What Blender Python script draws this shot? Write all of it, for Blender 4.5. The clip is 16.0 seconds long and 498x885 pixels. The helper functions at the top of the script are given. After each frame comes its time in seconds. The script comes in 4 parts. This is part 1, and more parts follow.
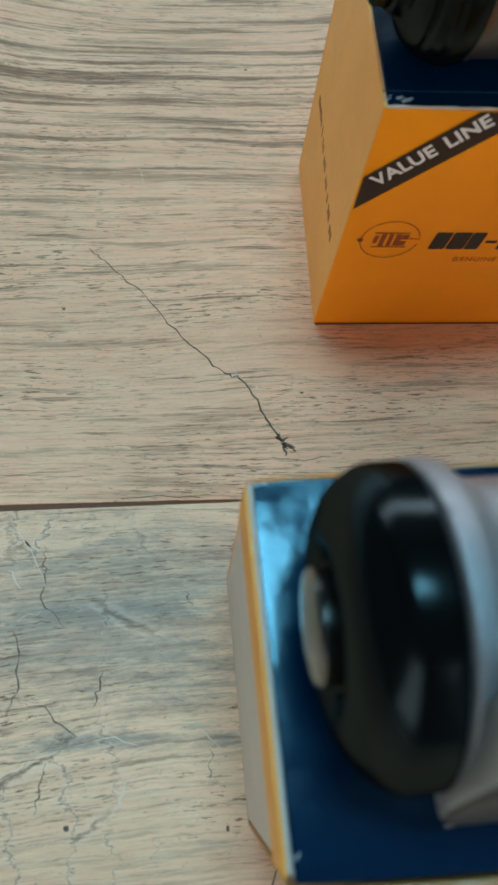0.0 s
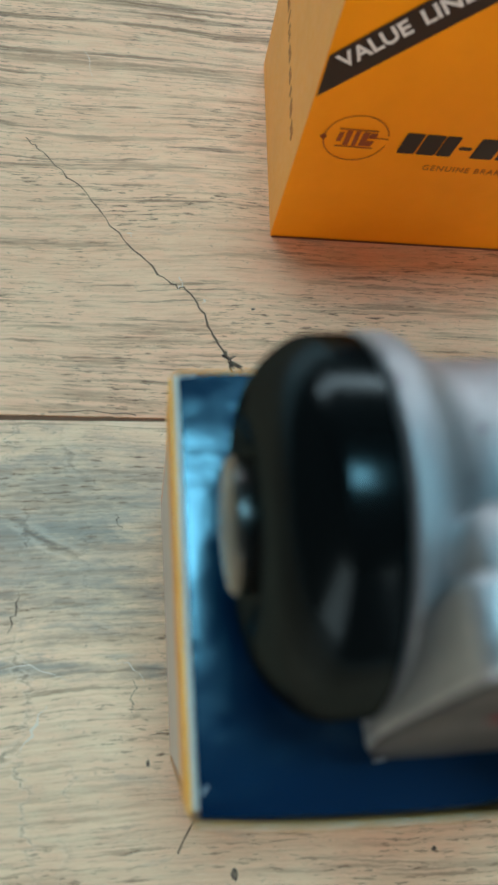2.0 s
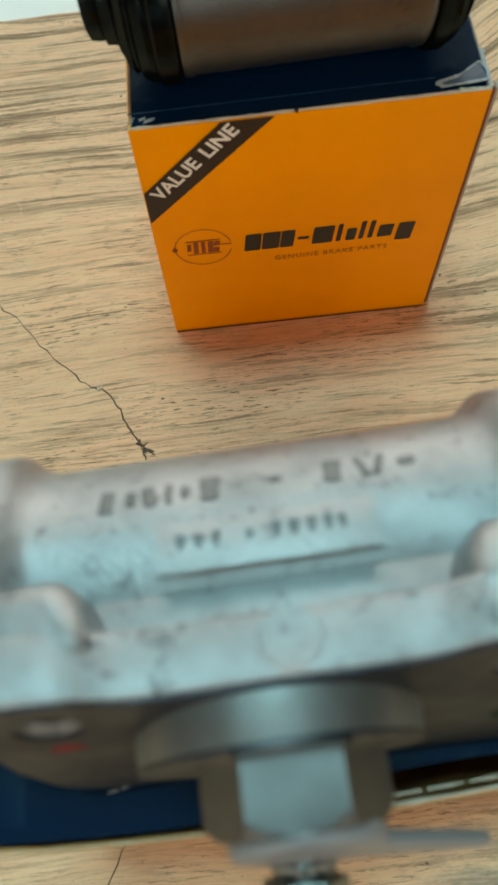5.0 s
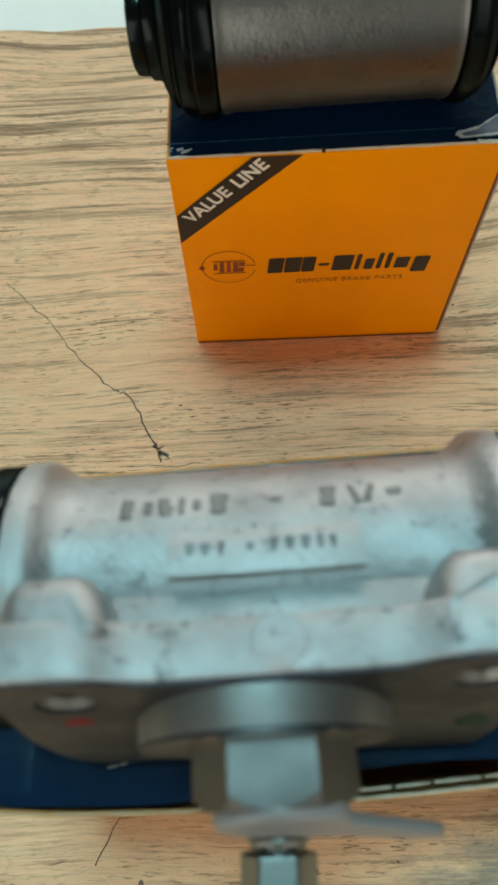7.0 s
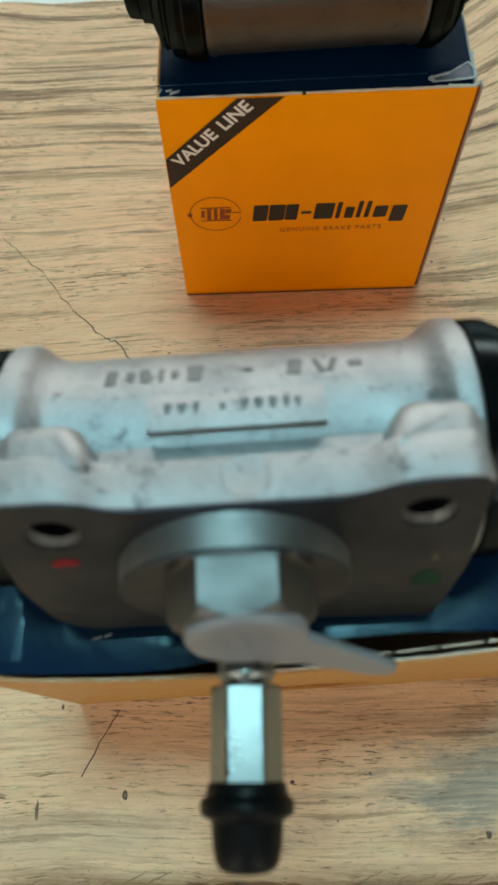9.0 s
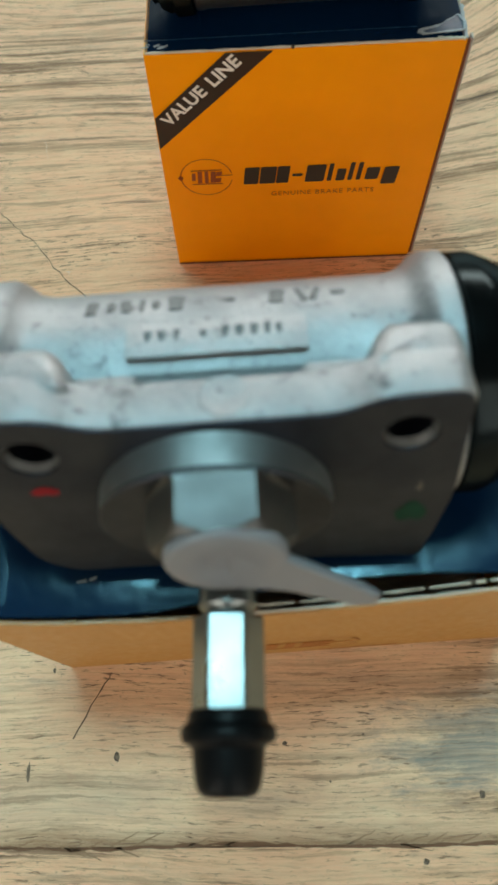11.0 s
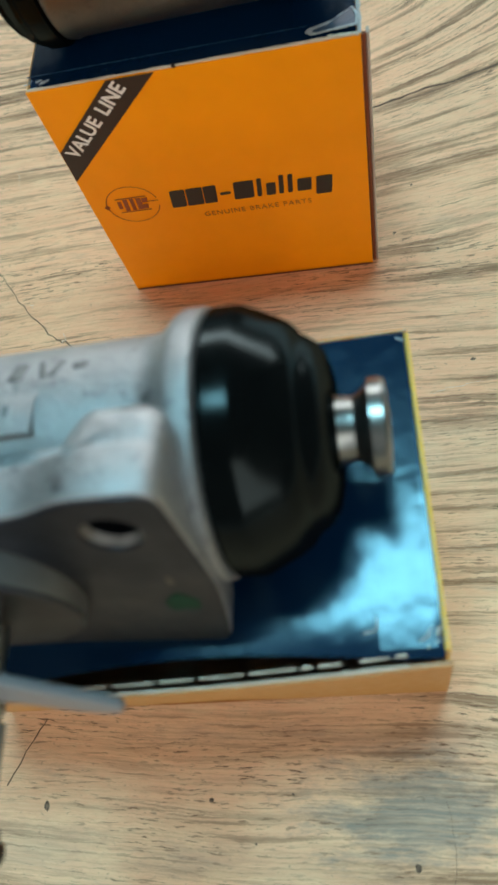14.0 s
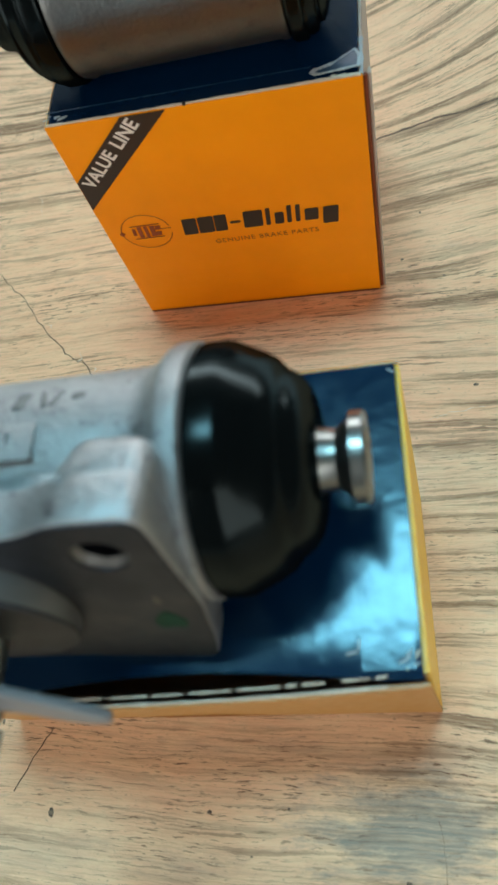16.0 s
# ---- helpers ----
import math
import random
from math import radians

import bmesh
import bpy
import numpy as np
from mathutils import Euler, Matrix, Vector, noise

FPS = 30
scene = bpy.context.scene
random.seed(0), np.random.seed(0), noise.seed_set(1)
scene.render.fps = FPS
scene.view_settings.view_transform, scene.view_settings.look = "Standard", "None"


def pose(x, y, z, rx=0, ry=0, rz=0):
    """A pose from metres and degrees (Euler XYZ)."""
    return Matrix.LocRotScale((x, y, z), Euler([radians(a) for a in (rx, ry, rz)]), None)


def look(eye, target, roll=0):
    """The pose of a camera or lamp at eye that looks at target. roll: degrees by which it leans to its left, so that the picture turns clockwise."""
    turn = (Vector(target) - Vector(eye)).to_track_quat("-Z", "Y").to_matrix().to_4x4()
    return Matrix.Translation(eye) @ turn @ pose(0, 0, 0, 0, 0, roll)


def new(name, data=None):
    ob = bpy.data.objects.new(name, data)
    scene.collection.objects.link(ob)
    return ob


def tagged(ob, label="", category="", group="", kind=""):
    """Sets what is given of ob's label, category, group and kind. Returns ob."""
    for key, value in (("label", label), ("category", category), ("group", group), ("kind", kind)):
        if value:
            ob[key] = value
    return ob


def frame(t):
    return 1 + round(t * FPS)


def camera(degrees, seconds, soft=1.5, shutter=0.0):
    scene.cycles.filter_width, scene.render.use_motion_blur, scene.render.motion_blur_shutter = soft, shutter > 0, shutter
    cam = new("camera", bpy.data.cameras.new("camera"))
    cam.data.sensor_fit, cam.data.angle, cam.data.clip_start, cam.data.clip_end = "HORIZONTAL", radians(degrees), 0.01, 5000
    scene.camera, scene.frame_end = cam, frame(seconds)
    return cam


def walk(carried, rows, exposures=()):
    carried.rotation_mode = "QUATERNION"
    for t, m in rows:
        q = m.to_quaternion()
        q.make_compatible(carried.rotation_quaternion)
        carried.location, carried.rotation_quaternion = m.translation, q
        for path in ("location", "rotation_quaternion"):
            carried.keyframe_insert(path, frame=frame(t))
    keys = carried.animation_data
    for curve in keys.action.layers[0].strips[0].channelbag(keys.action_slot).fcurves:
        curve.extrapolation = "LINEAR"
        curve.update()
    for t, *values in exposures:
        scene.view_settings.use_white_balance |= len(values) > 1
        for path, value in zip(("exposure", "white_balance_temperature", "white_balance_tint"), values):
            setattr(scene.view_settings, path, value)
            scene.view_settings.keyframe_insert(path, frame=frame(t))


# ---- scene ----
cam = camera(37.82, 16.0, soft=2.8)
cam.data.dof.use_dof, cam.data.dof.focus_distance, cam.data.dof.aperture_fstop = True, 0.165, 38.0
PATH = [
    (0, (-0.02976, -0.08916, 0.14577), (-0.01317, -0.01408, -0.03885), 10.49),
    (0.5, (-0.03065, -0.08949, 0.13892), (-0.00331, -0.02106, -0.04701), 20.43),
    (1, (-0.03038, -0.09207, 0.13657), (-0.00525, -0.02625, -0.05061), 20.98),
    (1.5, (-0.02633, -0.09217, 0.13393), (0.00143, -0.02808, -0.05348), 23.40),
    (2, (-0.02494, -0.09175, 0.13292), (0.00223, -0.02879, -0.05496), 23.29),
    (2.5, (-0.02259, -0.09377, 0.13622), (-0.00139, -0.02882, -0.05175), 17.91),
    (3, (-0.00892, -0.09542, 0.14315), (0.00151, -0.02336, -0.04312), 5.33),
    (3.5, (0.00277, -0.09551, 0.14548), (0.00465, -0.02171, -0.04039), -3.52),
    (4, (0.00901, -0.09543, 0.14684), (0.00690, -0.02059, -0.03862), -7.05),
    (4.5, (0.01602, -0.09561, 0.14930), (0.01287, -0.01993, -0.03580), -7.95),
    (5, (0.01885, -0.09583, 0.15282), (0.01431, -0.01820, -0.03144), -9.06),
    (5.2, (0.01958, -0.09677, 0.15432), (0.01460, -0.01816, -0.02952), -9.44),
    (7.3, (0.01987, -0.09727, 0.16205), (0.01162, -0.01984, -0.02217), -7.35),
    (7.5, (0.02209, -0.09930, 0.16105), (0.01801, -0.02530, -0.02471), -4.82),
    (8, (0.02099, -0.10926, 0.15809), (0.01468, -0.03491, -0.02747), -5.51),
    (8.5, (0.02067, -0.11244, 0.16243), (0.01347, -0.03311, -0.02102), -5.91),
    (8.7, (0.02124, -0.11291, 0.16276), (0.01457, -0.03371, -0.02076), -5.82),
    (10.8, (0.02359, -0.12141, 0.15936), (0.01686, -0.04201, -0.02408), -6.06),
    (11, (0.02418, -0.12090, 0.15872), (0.01687, -0.04205, -0.02494), -6.58),
    (11.5, (0.03035, -0.12018, 0.15564), (0.02205, -0.04349, -0.02888), -8.05),
    (12, (0.03299, -0.12009, 0.15386), (0.02327, -0.04523, -0.03135), -9.22),
    (12.5, (0.03826, -0.11833, 0.15418), (0.01915, -0.04268, -0.02997), -15.60),
    (13, (0.04888, -0.11190, 0.15149), (0.01881, -0.03619, -0.03116), -23.65),
    (13.5, (0.06065, -0.10577, 0.14814), (0.02505, -0.03168, -0.03419), -27.85),
    (14, (0.06359, -0.10788, 0.15008), (0.02347, -0.03246, -0.03075), -29.46),
    (14.5, (0.06356, -0.11167, 0.15371), (0.02222, -0.03305, -0.02548), -28.75),
    (15, (0.06601, -0.11239, 0.15575), (0.02273, -0.03186, -0.02213), -29.06),
    (15.5, (0.06734, -0.10957, 0.15406), (0.02151, -0.03122, -0.02416), -30.66),
    (16, (0.06867, -0.10781, 0.15390), (0.02224, -0.02946, -0.02416), -30.86),
]
walk(cam, [(t, look(eye, target, roll)) for t, eye, target, roll in PATH],
     [(0, -0.22, 5800, 10), (0.7, -0.13, 5950, 10), (2, -0.04, 6050, 11), (3, -0.02, 6300, 9), (3.5, -0.04, 7000, 9), (5, -0.02, 7500, 9), (8, -0.07, 7250, 9), (11, 0.01, 6950, 10), (16, 0.18, 6550, 10)])

# ---- light: a cool ceiling panel overhead, a pale north window and added south fill in the end walls of a plain room ----
world = bpy.data.worlds.new("sky")
scene.world = world
world.use_nodes = True
wn = world.node_tree
sky = wn.nodes.new("ShaderNodeTexSky")
sky.sky_type, sky.sun_disc, sky.sun_elevation, sky.sun_rotation = "NISHITA", False, radians(40), radians(20)
wn.links.new(sky.outputs[0], wn.nodes["Background"].inputs[0])
wn.nodes["Background"].inputs[1].default_value = 0.1


def area(name, place, target, sx, sy, watts, colour):
    data = bpy.data.lights.new(name, "AREA")
    data.shape, data.size, data.size_y, data.energy, data.color = "RECTANGLE", sx, sy, watts, colour
    ob = new(name, data)
    ob.matrix_world = look(place, target)
    return ob


area("ceiling_panel_light", (-0.03, 0.44, 2.56), (-0.03, 0.44, 0), 0.84, 0.5, 31, (0.42, 0.85, 1.0))
area("north_window_light", (0.2, 1.93, 0.76), (0.2, 0, 0.76), 2.8, 0.38, 26, (1.0, 0.98, 0.95))
# added fill for the carton fronts, split in two to miss the boots' reflections
area("south_west_window_light", (-1.33, -1.93, 1.36), (-1.33, 0, 1.36), 1.2, 2.2, 28, (1.0, 0.94, 0.83))
area("south_east_window_light", (1.33, -1.93, 1.36), (1.33, 0, 1.36), 1.2, 2.2, 23.5, (1.0, 0.94, 0.83))

MM = 0.001


# ---- materials ----
class Mat:
    """A node material with a few short-hands."""

    def __init__(self, name, colour=(0.5, 0.5, 0.5), rough=0.5, metal=0.0, **more):
        self.m = bpy.data.materials.new(name)
        self.m.use_nodes = True
        self.t = self.m.node_tree
        self.b = self.t.nodes["Principled BSDF"]
        self.put("Base Color", (*colour, 1))
        self.put("Roughness", rough)
        self.put("Metallic", metal)
        for key, value in more.items():
            self.put(key.replace("_", " "), value)

    def put(self, key, value):
        self.b.inputs[key].default_value = value

    def node(self, kind, **inputs):
        n = self.t.nodes.new(kind)
        for key, value in inputs.items():
            self.wire(value, n.inputs[key.replace("_", " ")])
        return n

    def wire(self, value, socket):
        if isinstance(value, bpy.types.NodeSocket):
            self.t.links.new(value, socket)
        else:
            socket.default_value = value

    def coords(self, scale=(1, 1, 1), offset=(0, 0, 0), source=None, turn=(0, 0, 0)):
        src = source if source is not None else self.node("ShaderNodeTexCoord").outputs["Object"]
        return self.node("ShaderNodeMapping", Vector=src, Scale=scale, Location=offset, Rotation=turn).outputs[0]

    def noise(self, vec, scale=1.0, detail=3.0, rough=0.55, distort=0.0):
        n = self.node("ShaderNodeTexNoise", Vector=vec, Scale=scale, Detail=detail, Roughness=rough, Distortion=distort)
        return n.outputs[0]

    def ramp(self, fac, stops, smooth=False):
        n = self.node("ShaderNodeValToRGB", Fac=fac)
        e = n.color_ramp.elements
        while len(e) < len(stops):
            e.new(0.5)
        for el, (p, c) in zip(e, stops):
            el.position = p
            el.color = (c, c, c, 1) if isinstance(c, (int, float)) else (*c, 1)
        if smooth:
            n.color_ramp.interpolation = "EASE"
        return n.outputs[0]

    def mix(self, fac, a, b, mode="MIX"):
        n = self.t.nodes.new("ShaderNodeMix")
        n.data_type, n.blend_type = "RGBA", mode
        self.wire(fac, n.inputs[0])
        self.wire(a if not isinstance(a, tuple) else (*a, 1), n.inputs[6])
        self.wire(b if not isinstance(b, tuple) else (*b, 1), n.inputs[7])
        return n.outputs[2]

    def math(self, op, a, b=0.0):
        n = self.t.nodes.new("ShaderNodeMath")
        n.operation = op
        self.wire(a, n.inputs[0])
        self.wire(b, n.inputs[1])
        return n.outputs[0]

    def bump(self, height, strength=0.3, distance=0.0002):
        n = self.node("ShaderNodeBump", Height=height, Strength=strength, Distance=distance)
        self.t.links.new(n.outputs[0], self.b.inputs["Normal"])

    def colour(self, socket):
        self.t.links.new(socket, self.b.inputs["Base Color"])

    def rough(self, socket):
        self.t.links.new(socket, self.b.inputs["Roughness"])


def wood(name, pale, pink, grey, seed, greyness, patches=(), crackle=0.0, streak=1.0, joint=0.0):
    """Weathered wood: long grain arching towards the far end, ragged brown streaks, short pores and grey weather stains."""
    w = Mat(name, rough=0.5)
    w.put("Specular IOR Level", 0.25)
    raw = w.node("ShaderNodeTexCoord").outputs["Object"]
    sep = w.node("ShaderNodeSeparateXYZ", Vector=raw)
    x, y = sep.outputs[0], sep.outputs[1]
    # the grain sweeps up in an arch that tightens with y
    side = w.math("MINIMUM", w.math("ADD", x, 0.03), 0.13)
    tight = w.math("MINIMUM", w.math("MAXIMUM", w.math("ADD", w.math("MULTIPLY", y, 17.0), 0.12), 0.03), 2.0)
    arch = w.math("MULTIPLY", w.math("MULTIPLY", side, side), w.math("MULTIPLY", tight, -1.1))
    bend = w.noise(w.coords((9, 10, 1), (seed, 0.3, 0), raw), 1, 1, 0.5)
    bend2 = w.noise(w.coords((30, 40, 1), (seed * 2, 1.3, 0), raw), 1, 2, 0.5)
    rag = w.noise(w.coords((380, 800, 1), (seed, 6, 0), raw), 1, 3, 0.65)
    slow = w.math("ADD", w.math("MULTIPLY", w.math("SUBTRACT", bend, 0.5), 0.012), w.math("MULTIPLY", w.math("SUBTRACT", bend2, 0.5), 0.002))
    v = w.math("ADD", w.math("ADD", y, arch), slow)
    comb = w.node("ShaderNodeCombineXYZ", X=x, Y=v, Z=0.0).outputs[0]
    ragged = w.node("ShaderNodeCombineXYZ", X=x, Y=w.math("ADD", v, w.math("MULTIPLY", w.math("SUBTRACT", rag, 0.5), 0.0008)), Z=0.0).outputs[0]
    tone = w.noise(w.coords((7, 70, 1), (seed, 0, 0), comb), 1, 4, 0.6)
    mottle = w.noise(w.coords((110, 300, 1), (seed, 1, 0), raw), 1, 6, 0.72)
    envelope = w.noise(w.coords((17, 330, 1), (seed, 2, 0), ragged), 1, 4, 0.62)
    hatch = w.noise(w.coords((70, 1500, 1), (seed, 4, 0), ragged), 1, 4, 0.7)
    core = w.noise(w.coords((22, 640, 1), (seed, 3, 0), ragged), 1, 4, 0.66)
    pore = w.noise(w.coords((210, 2300, 1), (seed, 7, 0), ragged), 1, 2, 0.6)
    where = w.noise(w.coords((22, 60, 1), (seed, 9, 0), comb), 1, 5, 0.65)
    stain = w.noise(w.coords((20, 110, 1), (seed + 3, 5, 0), ragged), 1, 7, 0.74)
    speck = w.noise(w.coords((900, 1100, 1), (seed, 1, 0), raw), 1, 3, 0.6)
    col = w.mix(w.ramp(tone, [(0.3, 0.0), (0.72, 1.0)]), pale, pink)
    col = w.mix(w.ramp(mottle, [(0.4, 0.0), (0.7, 0.65)]), col, (min(pale[0] * 1.12, 0.85), pale[1] * 1.13, pale[2] * 1.12))
    col = w.mix(w.ramp(hatch, [(0.5, 0.0), (0.72, 0.38)]), col, (pink[0] * 0.55, pink[1] * 0.5, pink[2] * 0.46))
    broken = w.ramp(hatch, [(0.34, 0.5), (0.55, 1.0)])
    for (px, py), (sx, sy), most in patches:  # weather stains of their own, and one strip that is partly painted shade
        far = w.node("ShaderNodeVectorMath", Vector=w.coords((1 / sx, 1 / sy, 0), (-px / sx, -py / sy, 0), raw))
        far.operation = "LENGTH"
        edge = w.math("ADD", w.math("ADD", far.outputs["Value"], w.math("MULTIPLY", w.math("SUBTRACT", stain, 0.5), 3.2)), w.math("MULTIPLY", w.math("SUBTRACT", mottle, 0.5), 2.0))
        col = w.mix(w.math("MULTIPLY", w.ramp(edge, [(0.3, most), (0.95, 0.0)]), broken), col, (grey[0] * 0.82, grey[1] * 0.92, grey[2] * 0.93))
    col = w.mix(w.math("MULTIPLY", w.ramp(stain, [(0.56 - greyness, 0.0), (0.7 - greyness, 0.6)], True), broken), col, grey)
    bold = w.math("MULTIPLY", w.ramp(envelope, [(0.535, 0.0), (0.59, 0.55), (0.7, 0.9)]), w.ramp(hatch, [(0.38, 0.2), (0.54, 1.0)]))
    col = w.mix(w.math("MULTIPLY", bold, streak), col, (0.31, 0.2, 0.125))
    ring_raw = w.noise(w.coords((8, 310, 1), (seed, 8, 0), ragged), 1, 4, 0.58)
    ring_raw = w.ramp(ring_raw, [(0.53, 0.0), (0.575, 0.75), (0.64, 0.95)])
    ring = w.math("MULTIPLY", ring_raw, w.ramp(w.math("ADD", y, w.math("MULTIPLY", bend, 0.03)), [(0.04, 0.12), (0.075, 1.0)]))
    ring = w.math("MAXIMUM", ring, w.math("MULTIPLY", ring_raw, w.ramp(w.math("ADD", x, w.math("MULTIPLY", bend, 0.03)), [(0.062, 0.0), (0.085, 0.85)])))
    col = w.mix(w.math("MULTIPLY", ring, w.ramp(hatch, [(0.36, 0.35), (0.52, 1.0)])), col, (0.2, 0.11, 0.055))
    fibre = w.noise(w.coords((45, 4200, 1), (seed, 11, 0), ragged), 1, 3, 0.7)
    col = w.mix(w.ramp(fibre, [(0.3, 0.3), (0.48, 0.0)]), col, (pink[0] * 0.5, pink[1] * 0.47, pink[2] * 0.45))
    col = w.mix(w.ramp(fibre, [(0.56, 0.0), (0.74, 0.35)]), col, (min(pale[0] * 1.15, 0.88), pale[1] * 1.22, pale[2] * 1.3))
    vein = w.noise(w.coords((4.5, 330, 1), (seed, 13, 0), ragged), 1, 2, 0.5)
    veins = w.math("MULTIPLY", w.ramp(vein, [(0.478, 0.0), (0.5, 0.8), (0.522, 0.0)]), w.ramp(where, [(0.38, 0.1), (0.62, 1.0)]))
    col = w.mix(w.math("MULTIPLY", w.math("MULTIPLY", veins, streak), w.ramp(hatch, [(0.38, 0.15), (0.56, 1.0)])), col, (0.2, 0.125, 0.075))
    if joint:  # browned wood along the open joint
        away = w.math("ABSOLUTE", w.math("ADD", w.math("ADD", y, joint), w.math("MULTIPLY", w.math("SUBTRACT", stain, 0.5), 0.006)))
        col = w.mix(w.math("MULTIPLY", w.ramp(away, [(0.0, 0.85), (0.0035, 0.0)]), broken), col, (0.3, 0.17, 0.09))
    lines = w.ramp(core, [(0.595, 0.0), (0.635, 0.75), (0.7, 0.95)])
    col = w.mix(w.math("MULTIPLY", lines, streak), col, (0.17, 0.095, 0.055))
    pores = w.math("MULTIPLY", w.ramp(pore, [(0.585, 0.0), (0.64, 1.0)]), w.ramp(where, [(0.42, 0.08), (0.6, 0.95)]))
    col = w.mix(pores, col, (0.17, 0.1, 0.06))
    col = w.mix(w.ramp(speck, [(0.63, 0.0), (0.72, 0.5)]), col, (0.2, 0.14, 0.1))
    if crackle:  # dry checks across the grain with lifted pale lips
        wob = w.node("ShaderNodeCombineXYZ", X=w.math("ADD", x, w.math("MULTIPLY", w.math("SUBTRACT", mottle, 0.5), 0.012)), Y=y, Z=0.0).outputs[0]
        cell = w.node("ShaderNodeTexVoronoi", Vector=w.coords((95, 38, 1), (seed, 2, 0), wob), Scale=1.0)
        cell.feature = "DISTANCE_TO_EDGE"
        mask = w.ramp(w.noise(w.coords((30, 36, 1), (seed, 8, 0), raw), 1, 4, 0.65), [(0.47, 0.0), (0.6, crackle)])
        left = w.ramp(w.math("ADD", x, 0.05), [(0.0, 1.0), (0.03, 0.0)])
        mask = w.math("MULTIPLY", mask, left)
        col = w.mix(w.math("MULTIPLY", w.ramp(cell.outputs["Distance"], [(0.012, 0.0), (0.03, 0.45), (0.06, 0.0)]), mask), col, (0.76, 0.64, 0.5))
        col = w.mix(w.math("MULTIPLY", w.ramp(cell.outputs["Distance"], [(0.0, 0.9), (0.022, 0.0)]), mask), col, (0.15, 0.11, 0.08))
    w.colour(col)
    w.rough(w.ramp(envelope, [(0.3, 0.42), (0.7, 0.6)]))
    w.bump(w.math("ADD", w.math("MULTIPLY", hatch, 0.7), w.math("SUBTRACT", 1.0, w.math("MAXIMUM", pores, lines))), 0.4, 0.00013)
    return w


M_WOOD_N = wood("wood_pinkish", (0.87, 0.54, 0.335), (0.81, 0.445, 0.26), (0.42, 0.3, 0.215), 0.0, 0.0, streak=0.78)
# the strip at y -0.107 paints brown streaks and the near carton's shade
M_WOOD_S = wood("wood_greyed", (0.87, 0.59, 0.38), (0.77, 0.48, 0.295), (0.345, 0.29, 0.24), 5.0, -0.01,
                [((0.062, -0.121), (0.022, 0.011), 1.0), ((-0.05, -0.066), (0.05, 0.022), 0.75), ((-0.05, -0.0655), (0.035, 0.0028), 0.85), ((-0.042, -0.0888), (0.028, 0.0022), 0.85), ((-0.02, -0.128), (0.03, 0.006), 0.25), ((0.02, -0.129), (0.016, 0.005), 0.35), ((0.05, -0.107), (0.05, 0.004), 0.35)], 0.9, 0.5, 0.1368)

M_PALE = Mat("pale_floor_paint", (0.78, 0.82, 0.8), 0.4)
M_PALE.colour(M_PALE.ramp(M_PALE.noise(M_PALE.coords(), 30, 4), [(0.3, (0.74, 0.79, 0.78)), (0.7, (0.82, 0.84, 0.82))]))
M_CEIL = Mat("dark_ceiling_boards", (0.12, 0.11, 0.1), 0.8)
M_CEIL.colour(M_CEIL.ramp(M_CEIL.noise(M_CEIL.coords(), 4, 5), [(0.3, (0.06, 0.055, 0.05)), (0.7, (0.10, 0.09, 0.08))]))
M_WALL = Mat("wall_plaster", (0.3, 0.28, 0.25), 0.85)
M_WALL.colour(M_WALL.ramp(M_WALL.noise(M_WALL.coords(), 6, 5), [(0.3, (0.075, 0.073, 0.068)), (0.7, (0.1, 0.096, 0.088))]))
M_FRAME = Mat("window_paint", (0.75, 0.75, 0.73), 0.4)
M_LAMP = Mat("lamp_diffuser", (0.9, 0.9, 0.9), 0.4)
M_LAMP.put("Emission Color", (0.42, 0.86, 1.0, 1))
M_LAMP.put("Emission Strength", 6.0)
M_DARK = Mat("crack_dark", (0.12, 0.074, 0.045), 0.8)
M_KNOT = Mat("knot_brown", (0.10, 0.07, 0.05), 0.8)
M_KNOT.colour(M_KNOT.ramp(M_KNOT.noise(M_KNOT.coords(), 1500, 3), [(0.35, (0.06, 0.042, 0.03)), (0.65, (0.22, 0.16, 0.11))]))
M_SEAM = Mat("seam_red_brown", (0.19, 0.095, 0.05), 0.8)
M_SPLINT = Mat("splinter_brown", (0.3, 0.18, 0.1), 0.8)
M_HAIR = Mat("pale_scratch", (0.72, 0.6, 0.47), 0.7)


def card(name, colour, rough, wrinkle=0.25, coat=0.0):
    c = Mat(name, colour, rough)
    c.put("Coat Weight", coat)
    c.put("Coat Roughness", 0.09)
    n1 = c.noise(c.coords(), 90, 3)
    n2 = c.noise(c.coords(), 700, 3)
    c.colour(c.mix(c.ramp(n1, [(0.35, 0.0), (0.7, 0.35)]), colour, tuple(v * 0.82 for v in colour)))
    c.rough(c.ramp(n2, [(0.3, rough * 0.85), (0.7, rough * 1.15)]))
    c.bump(c.math("ADD", n1, c.math("MULTIPLY", n2, 0.12)), wrinkle, 0.0006)
    return c


M_ORANGE = card("orange_card", (0.95, 0.325, 0.001), 0.5, 0.12)
M_ORANGE.put("Specular IOR Level", 0.25)
# paler than the front; the lift also stands in for stronger side light
M_PALEORANGE = card("pale_orange_card", (0.98, 0.47, 0.085), 0.5, 0.12)
M_NAVY = card("navy_gloss_card", (0.001, 0.014, 0.045), 0.19, 0.4, 0.0)
M_NAVY.put("Specular Tint", (0.5, 0.86, 1.0, 1))
M_NAVY.put("Specular IOR Level", 0.62)
M_SCUFF = card("scuffed_card", (0.36, 0.42, 0.45), 0.6, 0.3)
M_CREASED = card("creased_blue_card", (0.016, 0.055, 0.1), 0.4, 0.5)
M_RAW = card("raw_card", (0.58, 0.54, 0.45), 0.8, 0.3)
